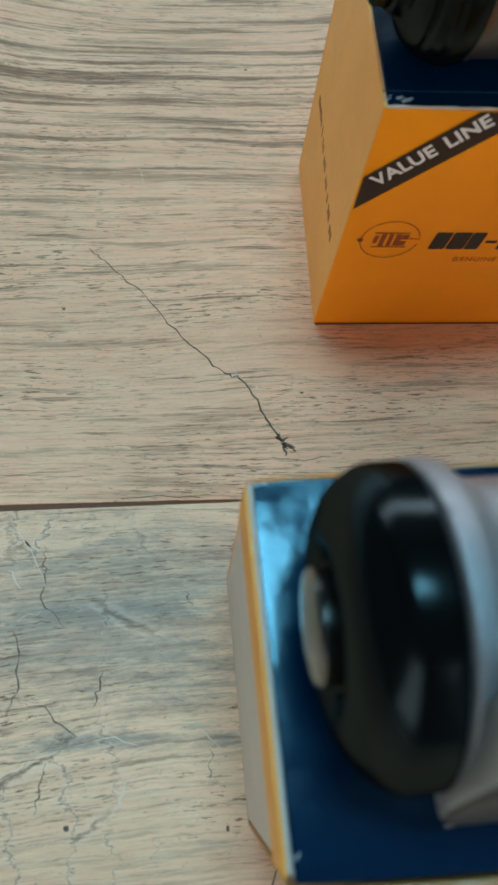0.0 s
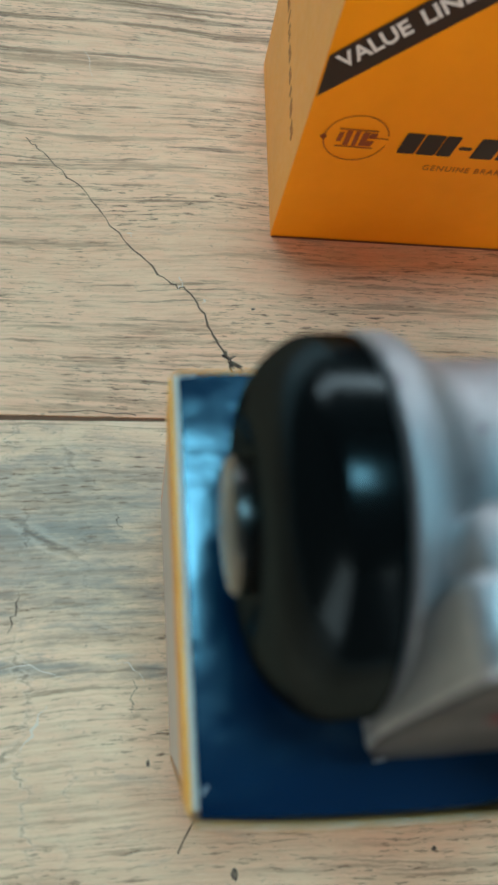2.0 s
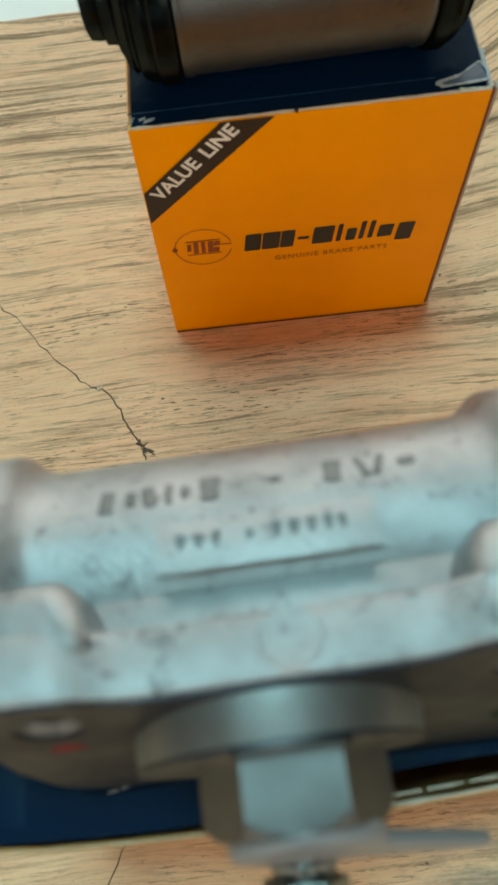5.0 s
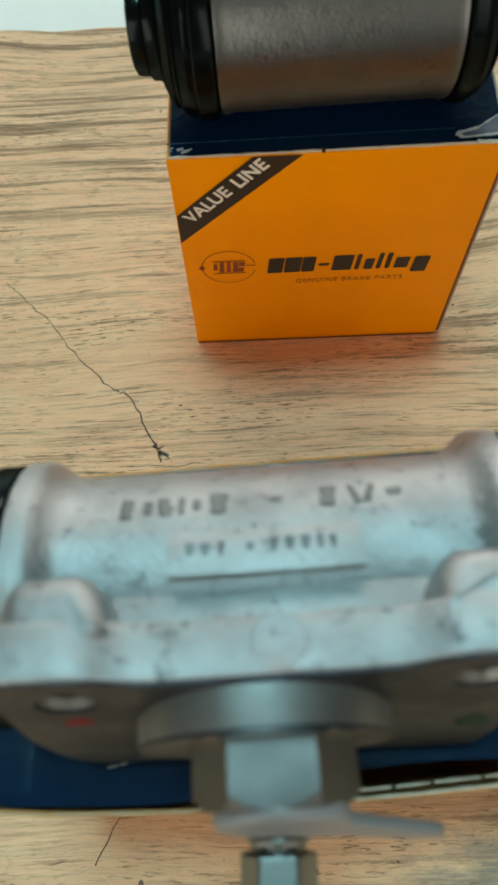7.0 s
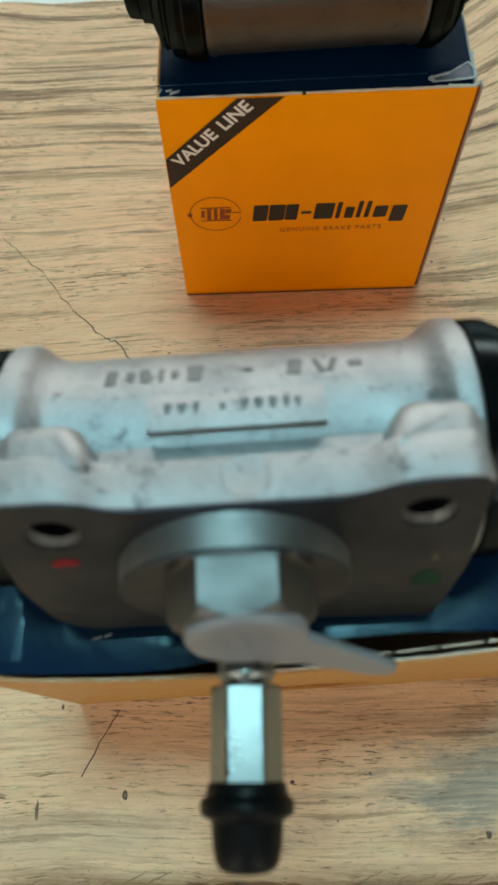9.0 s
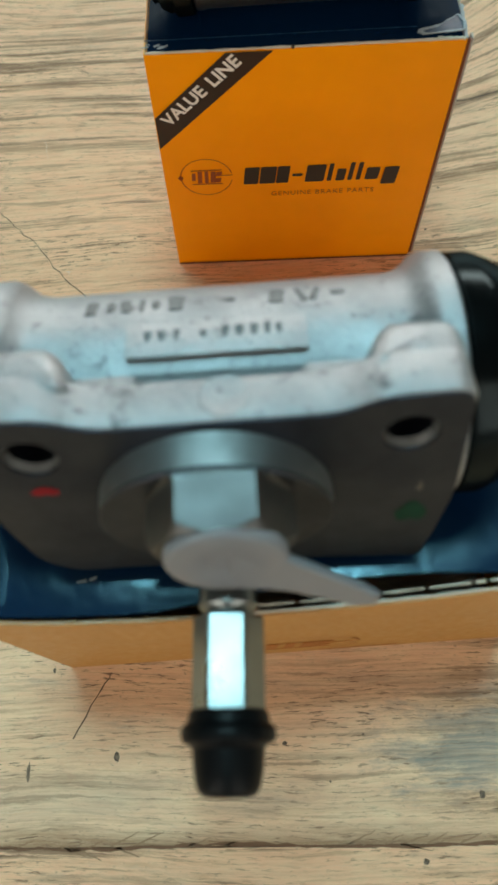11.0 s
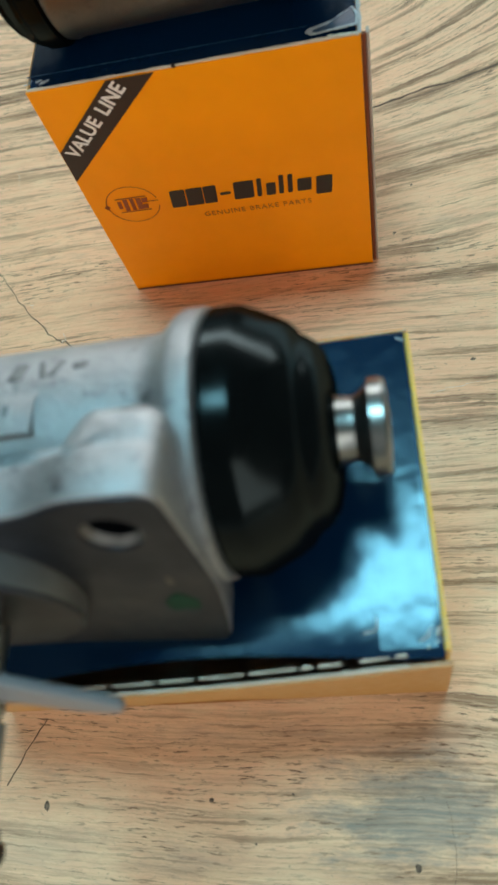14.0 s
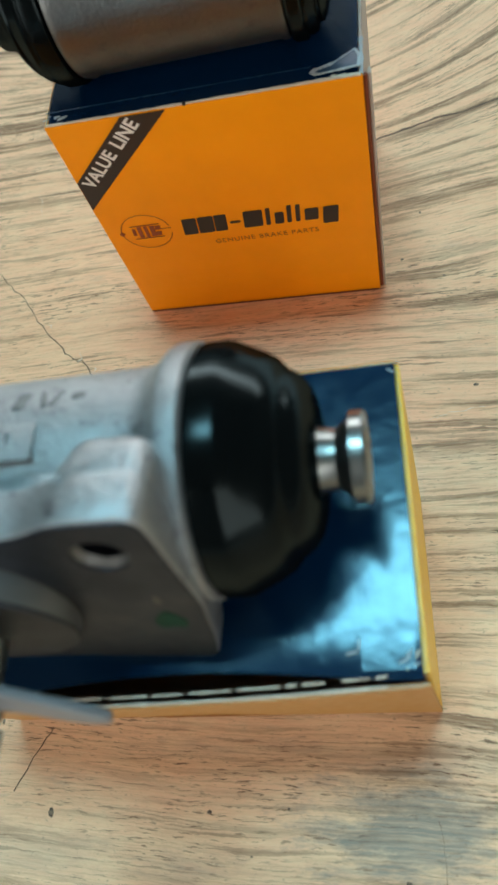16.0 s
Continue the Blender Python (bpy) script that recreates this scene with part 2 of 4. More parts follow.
M_YELLOW = card("yellow_card_edge", (0.9, 0.4, 0.015), 0.45, 0.15)
M_SIDE = card("yellow_card_side", (0.95, 0.57, 0.035), 0.45, 0.15)
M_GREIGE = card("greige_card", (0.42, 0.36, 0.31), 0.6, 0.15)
M_PALEGREY = card("pale_grey_card", (0.62, 0.56, 0.48), 0.5, 0.3)
# the same orange card, darkened in colour for the shade on the near front
M_ORANGE_DIM = card("shaded_orange_card", (0.47, 0.225, 0.05), 0.5, 0.14)
M_INK = Mat("black_ink", (0.022, 0.014, 0.012), 0.45)
M_INKR = Mat("red_brown_ink", (0.26, 0.055, 0.01), 0.5)
M_SUB = Mat("brown_ink", (0.36, 0.11, 0.008), 0.5)
# dark brown for shade painted on the back carton's fold and base
M_SHADE = Mat("shade_brown", (0.16, 0.035, 0.008), 0.6)
M_WHITE = Mat("white_ink", (0.75, 0.73, 0.7), 0.5)


def cast(name, colour, rough, coarse=0.35, metal=0.9):
    c = Mat(name, colour, rough, metal)
    n1 = c.noise(c.coords(), 120, 4, 0.6)
    n2 = c.noise(c.coords(), 1500, 3, 0.6)
    n3 = c.noise(c.coords(offset=(3, 1, 2)), 420, 6, 0.72)
    col = c.mix(c.ramp(n1, [(0.37, 0.0), (0.68, 0.65)]), colour, tuple(v * 0.68 for v in colour))
    col = c.mix(c.ramp(n3, [(0.56, 0.0), (0.68, coarse)]), col, tuple(v * 0.42 for v in colour))
    c.colour(col)
    c.rough(c.ramp(n1, [(0.3, rough * 0.85), (0.75, rough * 1.25)]))
    c.bump(c.math("ADD", c.math("MULTIPLY", n3, 0.8), c.math("MULTIPLY", n2, 0.7)), coarse, 0.00022)
    return c


M_CAST = cast("cast_aluminium", (0.41, 0.44, 0.455), 0.46, 1.0)
# smoother casting of the rear cylinder, its shade put into the darker colour
M_CAST_DIM = cast("dim_casting", (0.14, 0.145, 0.145), 0.36, 0.5)
# near-black metal: shade of the mounting face, boss face and bores as colour
M_FACE = cast("shaded_metal", (0.044, 0.053, 0.07), 0.45, 0.2, 1.0)
M_STEEL = cast("zinc_plated_steel", (0.27, 0.3, 0.3), 0.3, 0.08, 1.0)
# pin steel darkened in colour to dim the boards' reflection at the left end
M_PIN = cast("dimmed_steel", (0.19, 0.2, 0.19), 0.22, 0.1, 1.0)
M_RING = cast("turned_boss", (0.28, 0.295, 0.297), 0.48, 0.12, 1.0)
# boss metal again, darkened in colour for the shade on the hub's side facets
M_BOSS = cast("dimmed_boss", (0.14, 0.145, 0.146), 0.45, 0.12, 1.0)
M_RUBBER = Mat("black_rubber", (0.0022, 0.0028, 0.003), 0.9)
M_RUBBER.put("Specular IOR Level", 0.0)
rn = M_RUBBER.noise(M_RUBBER.coords(), 350, 3)
rd = M_RUBBER.noise(M_RUBBER.coords(offset=(2, 5, 1)), 130, 5, 0.65)
M_RUBBER.bump(rn, 0.1, 0.0002)
gloss = M_RUBBER.math("MINIMUM", M_RUBBER.node("ShaderNodeFresnel", IOR=1.24).outputs[0], 0.034)
sheen = M_RUBBER.node("ShaderNodeBsdfGlossy", Color=(0.72, 0.95, 1, 1), Roughness=M_RUBBER.ramp(rd, [(0.35, 0.16), (0.62, 0.21), (0.75, 0.3)]))
blend = M_RUBBER.node("ShaderNodeMixShader", Fac=gloss)
M_RUBBER.t.links.new(M_RUBBER.b.outputs[0], blend.inputs[1])
M_RUBBER.t.links.new(sheen.outputs[0], blend.inputs[2])
M_RUBBER.t.links.new(blend.outputs[0], M_RUBBER.t.nodes["Material Output"].inputs[0])
M_CAP = Mat("dull_black_rubber", (0.004, 0.0045, 0.005), 0.42)
M_CAP.put("Specular IOR Level", 0.12)
M_CAP.bump(M_CAP.noise(M_CAP.coords(), 500, 3), 0.15, 0.0002)
M_PLUG = Mat("translucent_plastic", (0.27, 0.29, 0.315), 0.45)
M_PLUG.put("Subsurface Weight", 0.25)
M_PLUG.put("Subsurface Radius", (0.002, 0.002, 0.002))
M_PLUG.put("Transmission Weight", 0.25)
M_RED = Mat("red_paint", (0.2, 0.008, 0.014), 0.6, Specular_IOR_Level=0.15)
M_GREEN = Mat("green_paint", (0.002, 0.04, 0.022), 0.6, Specular_IOR_Level=0.15)
M_MARK = cast("stained_casting", (0.2, 0.22, 0.225), 0.5, 0.3, 0.8)


# ---- mesh helpers: millimetres in, metres out ----
def thing(name, place, label, category, group="", kind=""):
    ob = new(name)
    ob.matrix_basis = Matrix.Translation(Vector(place) * MM)
    return tagged(ob, label, category, group, kind)


def finish(bm, material, smooth=None, more=()):
    for v in bm.verts:
        v.co *= MM
    bmesh.ops.recalc_face_normals(bm, faces=bm.faces)
    me = bpy.data.meshes.new("mesh")
    bm.to_mesh(me)
    bm.free()
    for m in (material, *more):
        me.materials.append(m.m)
    if smooth is not None:
        me.polygons.foreach_set("use_smooth", [True] * len(me.polygons))
        me.set_sharp_from_angle(angle=radians(smooth))
    return me


def part(name, bm, material, parent=None, label="", smooth=35, more=()):
    me = bm if isinstance(bm, bpy.types.Mesh) else finish(bm, material, smooth, more)
    me.name = name
    ob = new(name, me)
    if parent is not None:
        ob.parent = parent
        if parent.type == "EMPTY":
            ob.matrix_parent_inverse = parent.matrix_basis.inverted()
    return tagged(ob, label)


def box(x0, x1, y0, y1, z0, z1, bevel=0.0, segments=2):
    bm = bmesh.new()
    bmesh.ops.create_cube(bm, size=1)
    for v in bm.verts:
        v.co = Vector((x0 if v.co.x < 0 else x1, y0 if v.co.y < 0 else y1, z0 if v.co.z < 0 else z1))
    if bevel:
        bmesh.ops.bevel(bm, geom=bm.edges[:], offset=bevel, segments=segments, affect="EDGES", profile=0.5)
    return bm


def revolve(profile, m=None, steps=64):
    """A solid turned round its x axis from (x, r) pairs."""
    bm = bmesh.new()
    rings = []
    for x, r in profile:
        if r < 1e-6:
            rings.append([bm.verts.new((x, 0, 0))])
        else:
            rings.append([bm.verts.new((x, r * math.cos(2 * math.pi * k / steps), r * math.sin(2 * math.pi * k / steps))) for k in range(steps)])
    for a, b in zip(rings, rings[1:]):
        for k in range(steps):
            j = (k + 1) % steps
            if len(a) == 1 and len(b) > 1:
                bm.faces.new((a[0], b[k], b[j]))
            elif len(b) == 1 and len(a) > 1:
                bm.faces.new((a[k], b[0], a[j]))
            elif len(a) > 1:
                bm.faces.new((a[k], b[k], b[j], a[j]))
    if m is not None:
        bm.transform(m)
    return bm


def prism(sides, r0, r1, x0, x1, m=None, turn=0.0, bevel=0.4):
    bm = bmesh.new()
    a = [bm.verts.new((x0, r0 * math.cos(2 * math.pi * k / sides + turn), r0 * math.sin(2 * math.pi * k / sides + turn))) for k in range(sides)]
    b = [bm.verts.new((x1, r1 * math.cos(2 * math.pi * k / sides + turn), r1 * math.sin(2 * math.pi * k / sides + turn))) for k in range(sides)]
    for k in range(sides):
        j = (k + 1) % sides
        bm.faces.new((a[k], a[j], b[j], b[k]))
    bm.faces.new(a[::-1])
    bm.faces.new(b)
    if bevel:
        bmesh.ops.bevel(bm, geom=bm.edges[:], offset=bevel, segments=3, affect="EDGES", profile=0.5)
    if m is not None:
        bm.transform(m)
    return bm


def ribbon(points, widths, z=0.03, thick=0.06):
    """A thin strip on the floor along points, of changing width."""
    bm = bmesh.new()
    top = []
    for k, (x, y) in enumerate(points):
        a, b = points[max(k - 1, 0)], points[min(k + 1, len(points) - 1)]
        d = Vector((b[0] - a[0], b[1] - a[1], 0)).normalized()
        s = Vector((-d.y, d.x, 0)) * widths[k] / 2
        p = Vector((x, y, z))
        top.append((bm.verts.new(p + s), bm.verts.new(p - s), bm.verts.new(p + s - Vector((0, 0, thick))), bm.verts.new(p - s - Vector((0, 0, thick)))))
    for a, b in zip(top, top[1:]):
        bm.faces.new((a[0], a[1], b[1], b[0]))
        bm.faces.new((a[2], a[0], b[0], b[2]))
        bm.faces.new((a[1], a[3], b[3], b[1]))
    return bm


def wander(points, steps, amount, rng):
    """More points along a line, with small sideways steps."""
    out = []
    for (x0, y0), (x1, y1) in zip(points, points[1:]):
        for k in range(steps):
            f = k / steps
            out.append((x0 + (x1 - x0) * f + rng.uniform(-amount, amount), y0 + (y1 - y0) * f + rng.uniform(-amount, amount)))
    out.append(points[-1])
    return out


def outline(points, depth, bevel, m, holes=(), resolution=3):
    """A plate from a flat outline with round holes, depth thick, its edges rounded."""
    cu = bpy.data.curves.new("outline", "CURVE")
    cu.dimensions, cu.fill_mode, cu.extrude, cu.bevel_depth, cu.bevel_resolution = "2D", "BOTH", depth / 2 - bevel, bevel, resolution
    cu.offset = -bevel
    loops = [points] + [[(x + r * math.cos(2 * math.pi * k / 28), y + r * math.sin(2 * math.pi * k / 28)) for k in range(28)] for x, y, r in holes]
    for loop in loops:
        s = cu.splines.new("POLY")
        s.points.add(len(loop) - 1)
        for p, (x, y) in zip(s.points, loop):
            p.co = (x, y, 0, 1)
        s.use_cyclic_u = True
    return curve_bm(cu, m)


def curve_bm(cu, m):
    ob = bpy.data.objects.new("shape", cu)
    scene.collection.objects.link(ob)
    me = bpy.data.meshes.new_from_object(ob.evaluated_get(bpy.context.evaluated_depsgraph_get()))
    bm = bmesh.new()
    bm.from_mesh(me)
    bm.transform(m)
    bpy.data.objects.remove(ob)
    bpy.data.curves.remove(cu)
    bpy.data.meshes.remove(me)
    return bm


def lettering(text, size, m, bold=0.0, spacing=1.0, depth=0.04, words=1.0):
    cu = bpy.data.curves.new("lettering", "FONT")
    cu.body, cu.size, cu.align_x, cu.align_y, cu.offset, cu.space_character, cu.extrude = text, size, "CENTER", "CENTER", bold, spacing, depth
    cu.resolution_u, cu.space_word = 3, words
    return curve_bm(cu, m)


def cut(bm, tool):
    """bm less the solid tool."""
    obs = []
    for b in (bm, tool):
        bmesh.ops.recalc_face_normals(b, faces=b.faces)
        me = bpy.data.meshes.new("solid")
        b.to_mesh(me)
        b.free()
        obs.append(new("solid", me))
    mod = obs[0].modifiers.new("cut", "BOOLEAN")
    mod.object, mod.operation, mod.solver = obs[1], "DIFFERENCE", "EXACT"
    out = bmesh.new()
    me = bpy.data.meshes.new_from_object(obs[0].evaluated_get(bpy.context.evaluated_depsgraph_get()))
    out.from_mesh(me)
    for o in obs:
        bpy.data.objects.remove(o)
    bpy.data.meshes.remove(me)
    return out


def rounded(points, radius, steps=4):
    """Rounds the corners of an outline."""
    out = []
    n = len(points)
    for k in range(n):
        p, a, b = (Vector(points[i % n]) for i in (k, k - 1, k + 1))
        r = min(radius, (a - p).length * 0.45, (b - p).length * 0.45)
        s, e = p + (a - p).normalized() * r, p + (b - p).normalized() * r
        for j in range(steps + 1):
            f = j / steps
            q = s * (1 - f) ** 2 + p * 2 * f * (1 - f) + e * f * f
            out.append((q.x, q.y))
    return out


# ---- the room: added out of view, its walls and ceiling kept dark for the reflections ----
def slab(name, x0, x1, y0, y1, z0, z1, material, label, category, parent=None, bevel=0.0):
    ob = part(name, box(x0, x1, y0, y1, z0, z1, bevel), material, parent)
    return tagged(ob, label, category, kind="structure") if parent is None else ob


slab("floor", -2100, 2100, -2100, 2100, -120, -5, M_PALE, "pale smooth floor under the wooden boards", "floor")
slab("ceiling", -2100, 2100, -2100, 2100, 2600, 2700, M_CEIL, "plain dark boarded ceiling", "ceiling")
slab("wall_east", 2000, 2100, -2000, 2000, -5, 2600, M_WALL, "plain dark grey plaster wall", "wall")
slab("wall_west", -2100, -2000, -2000, 2000, -5, 2600, M_WALL, "plain dark grey plaster wall", "wall")
HALF_TURN = Matrix.Rotation(radians(180), 4, "Z")
number = 0
# the south openings are added, unseen, to hold the fill lights
for side, wall_turn, holes, low, high in (("north", Matrix.Identity(4), [(200, 1450)], 520, 1000), ("south", HALF_TURN, [(-1330, 640), (1330, 640)], 230, 2490)):
    wall = thing("wall_" + side, wall_turn @ Vector((0, 2000, 0)), "dark grey plaster wall with window openings", "wall", kind="structure")
    x = -2000
    panels = []
    for at, half in holes:
        panels += [(x, at - half, -5, 2600), (at - half, at + half, -5, low), (at - half, at + half, high, 2600)]
        x = at + half
    panels.append((x, 2000, -5, 2600))
    for x0, x1, z0, z1 in panels:
        bm = box(x0, x1, 2000, 2100, z0, z1)
        bm.transform(wall_turn)
        part("wall_panel", bm, M_WALL, wall)
    for at, half in holes:
        number += 1
        win = thing("window_%d" % number, wall_turn @ Vector((at, 2000, low)), "white painted window frame", "window", kind="structure")
        for x0, x1, z0, z1 in ((-half, 50 - half, low, high), (half - 50, half, low, high), (50 - half, half - 50, low, low + 50), (50 - half, half - 50, high - 50, high), (-25, 25, low + 50, high - 50)):
            bm = box(at + x0, at + x1, 2025, 2075, z0, z1, 4)
            bm.transform(wall_turn)
            part("window_frame", bm, M_FRAME, win)
lamp = thing("ceiling_light", (-30, 440, 2600), "cool white rectangular ceiling light panel", "ceiling light")
part("frame", box(-470, 410, 170, 710, 2580, 2600, 3), M_FRAME, lamp)
part("diffuser", box(-450, 390, 190, 690, 2570, 2580, 2), M_LAMP, lamp)

# ---- wooden boards ----
boards = thing("wood_boards", (0, 0, -5), "weathered beige wood-grain boards with grey streaks and cracks", "floor", kind="structure")


def board(outline_pts, material):
    bm = bmesh.new()
    low = [bm.verts.new((x, y, -4.9)) for x, y in outline_pts]
    top = [bm.verts.new((x, y, 0)) for x, y in outline_pts]
    bm.faces.new(low[::-1])
    bm.faces.new(top)
    n = len(top)
    for k in range(n):
        bm.faces.new((low[k], low[(k + 1) % n], top[(k + 1) % n], top[k]))
    return part("plank", bm, material, boards, smooth=None)


rng = random.Random(7)
far_edge = [(x, 119.0 + 0.9 * math.sin(x / 17.0) + 0.6 * math.sin(x / 5.3 + 1)) for x in range(800, -801, -8)]
board([(-800, -42.6), (800, -42.6)] + far_edge, M_WOOD_N)
board([(-800, -137.0), (800, -137.0), (800, -42.66), (12, -42.68), (-22, -43.35), (-70, -44.1), (-800, -44.3)], M_WOOD_S)
board([(-800, -800), (800, -800), (800, -137.4), (-800, -137.3)], M_WOOD_N)
part("seam_filler", box(-800, 800, -137.7, -136.8, -2.0, -0.25), M_SEAM, boards, "dark red-brown joint")
joint_rng = random.Random(31)
joint_line = [(x, -137.1 + 0.35 * math.sin(x / 9.0) + joint_rng.uniform(-0.2, 0.2)) for x in range(-60, 121, 2)]
part("open_joint", ribbon(joint_line, [joint_rng.uniform(0.25, 0.85) for _ in joint_line]), M_SEAM, boards, "ragged dark joint between boards")
for k in range(26):  # splinters along the joint
    x, side, long = joint_rng.uniform(-45, 110), joint_rng.choice((1, 1, -1)), joint_rng.uniform(2.0, 6.5)
    splint = wander([(x, -137.0), (x + long, -137.0 + side * long * joint_rng.uniform(0.15, 0.5))], 5, 0.15, joint_rng)
    part("splinter", ribbon(splint, [joint_rng.uniform(0.3, 0.5) * (1 - 0.8 * i / len(splint)) for i in range(len(splint))]), M_SPLINT, boards)
part("seam_filler", box(-800, 14, -44.5, -42.4, -2.0, -0.5), M_SEAM, boards, "dark red-brown joint")

# cracks, knots and scratches in the boards
r_ = random.Random(3)
main = wander([(-52.5, 21), (-50.3, 18.6), (-40.7, 9.1), (-31.1, -3.2), (-23, -12), (-17.1, -14.8), (-13.5, -22.0), (-9.8, -29.6)], 7, 0.42, r_)
part("crack", ribbon(main, [0.07 + 0.34 * (k / len(main)) + r_.uniform(-0.07, 0.2) for k in range(len(main))]), M_DARK, boards)
star = random.Random(19)
for dx, dy, a, b in ((-0.8, 0.6, 1.6, -1.0), (0.2, -0.3, 1.8, 0.6), (0.8, -0.9, 2.6, -1.0), (0.6, -0.8, 1.0, -1.6), (-0.4, 0.2, 0.5, 1.3), (1.6, -1.3, 1.9, -1.5), (0.9, -1.6, 0.3, -2.2)):
    line = wander([(-10 + dx, -29.3 + dy), (-10 + dx + a * 0.5, -29.3 + dy + b * 0.4), (-10 + dx + a, -29.3 + dy + b)], 3, 0.22, star)
    part("crack", ribbon(line, [star.uniform(0.5, 1.15) * (1 - 0.85 * k / len(line)) for k in range(len(line))], 0.04), M_KNOT, boards)
for pts, w in (([(-11.7, -104.6), (-14.6, -109.0), (-19, -117.6)], 0.35), ([(60.3, 48.9), (68, 51.0), (76.4, 53.5), (84, 54.5), (93, 57.0), (120, 66)], 0.85),
               ([(-12, -33.6), (-5, -34.2), (0, -33.5)], 0.2), ([(-27.5, -42.0), (-36, -41.6), (-44, -42.0)], 0.25), ([(68, -118), (69, -124), (68.5, -131), (71, -137)], 0.09)):
    line = wander(pts, 4, 0.22, r_)
    part("crack", ribbon(line, [w * r_.uniform(0.45, 1.0) for _ in line]), M_DARK, boards)
for x, y, rx, ry in ((-9.8, -121, 0.6, 1.0), (-27.6, -123.8, 0.35, 1.9), (24.2, -118.9, 0.45, 0.4), (50.3, -140, 0.6, 0.55), (75.9, 1.9, 0.4, 0.35), (81.1, -28.7, 0.6, 0.35), (-4.2, -18, 0.5, 0.25),
                     (62.3, -128.6, 0.6, 0.8), (-52.4, -102.5, 0.55, 0.5), (-57.8, 4.2, 0.4, 0.4), (-12.3, 80.7, 0.4, 0.4), (40, -117.5, 0.3, 0.3), (33, -126, 0.25, 0.25), (66, 8, 0.4, 0.3), (71, 22, 0.3, 0.3), (-24, -104, 0.3, 0.6)):
    bm = bmesh.new()
    ring = [bm.verts.new((x + rx * math.cos(a) * r_.uniform(0.75, 1.2), y + ry * math.sin(a) * r_.uniform(0.75, 1.2), 0.035)) for a in [k * math.pi / 6 for k in range(12)]]
    low = [bm.verts.new((v.co.x, v.co.y, -0.03)) for v in ring]
    bm.faces.new(ring)
    for k in range(12):
        bm.faces.new((low[k], low[(k + 1) % 12], ring[(k + 1) % 12], ring[k]))
    part("knot", bm, M_KNOT, boards)
# checks and scratches across the greyed board
for pts, w in (([(-58.7, -51), (-58.7, -56), (-58.8, -62.2), (-54.1, -68)], 0.4), ([(-63.8, -67.6), (-62.4, -72.9), (-62.7, -78.7), (-64.3, -83.8)], 0.5), ([(-62.6, -80.5), (-57.6, -82.6), (-51.3, -87.5), (-58, -90)], 0.3),
               ([(-46.8, -74.9), (-47.3, -78.6), (-48.4, -82.7)], 0.45), ([(-56.4, -91.7), (-57.7, -96.3), (-58.1, -100.2)], 0.4), ([(-30.9, -62), (-29.5, -64.5)], 0.3), ([(-26.5, -90.5), (-27, -96)], 0.25), ([(-64, -94), (-60, -91.5)], 0.25)):
    line = wander(pts, 5, 0.5, r_)
    part("crack", ribbon(line, [w * r_.uniform(0.25, 1.0) * math.sin(math.pi * (i + 0.8) / (len(line) + 0.6)) for i in range(len(line))]), M_KNOT, boards)
for pts, w in (([(-40.8, -94.3), (-43, -98.2), (-44.8, -101.5)], 0.5), ([(-66, -45.8), (-61, -53.5), (-58.4, -59.8)], 0.4), ([(-65.6, -51.1), (-62.8, -50.6), (-59.9, -52.4)], 0.5), ([(-30, -87.5), (-27.5, -88.2), (-24.9, -91.2)], 0.25), ([(-42, 48), (-40, 42), (-39.5, 38)], 0.2), ([(-19.6, -11.6), (-19.0, -13.2), (-19.8, -14.2)], 0.55), ([(-14.6, -17.2), (-14.0, -16.4)], 0.5), ([(-30.2, -1.0), (-29.4, -2.4)], 0.35),
               ([(70, -36.5), (74, -35.8), (78, -34.8), (83, -34.6)], 0.2), ([(-63, -66), (-59, -64.5)], 0.3), ([(-52, -89), (-44, -88), (-38, -90.5)], 0.25), ([(-66, -56), (-63, -60)], 0.4)):
    line = wander(pts, 4, 0.45, r_)
    part("scratch", ribbon(line, [w * r_.uniform(0.2, 1.0) * math.sin(math.pi * (i + 0.8) / (len(line) + 0.6)) for i in range(len(line))]), M_HAIR, boards)


# ---- cartons ----
def panel(corner, ux, uy, w, h, normal, thick, bulge, rng, cuts=10, rough_edges=0.0):
    """A card panel, w by h along ux and uy, gently bulged, with thickness behind it."""
    bm = bmesh.new()
    c, ux, uy, n = Vector(corner), Vector(ux), Vector(uy), Vector(normal)
    grid, back = [], []
    for j in range(cuts + 1):
        row, brow = [], []
        for i in range(cuts + 1):
            u, v = i / cuts, j / cuts
            lift = bulge * 16 * u * (1 - u) * v * (1 - v)
            jit = rng.uniform(-rough_edges, rough_edges) if (i in (0, cuts) or j in (0, cuts)) else 0.0
            p = c + ux * (w * u) + uy * (h * v) + n * (lift + jit)
            row.append(bm.verts.new(p))
            brow.append(bm.verts.new(p - n * thick))
        grid.append(row)
        back.append(brow)
    for j in range(cuts):
        for i in range(cuts):
            bm.faces.new((grid[j][i], grid[j][i + 1], grid[j + 1][i + 1], grid[j + 1][i]))
            bm.faces.new((back[j][i], back[j + 1][i], back[j + 1][i + 1], back[j][i + 1]))
    for k in range(cuts):
        for a, b, c2, d in ((grid[0][k], grid[0][k + 1], back[0][k + 1], back[0][k]), (grid[cuts][k + 1], grid[cuts][k], back[cuts][k], back[cuts][k + 1]),
                            (grid[k + 1][0], grid[k][0], back[k][0], back[k + 1][0]), (grid[k][cuts], grid[k + 1][cuts], back[k + 1][cuts], back[k][cuts])):
            bm.faces.new((a, b, c2, d))
    return bm


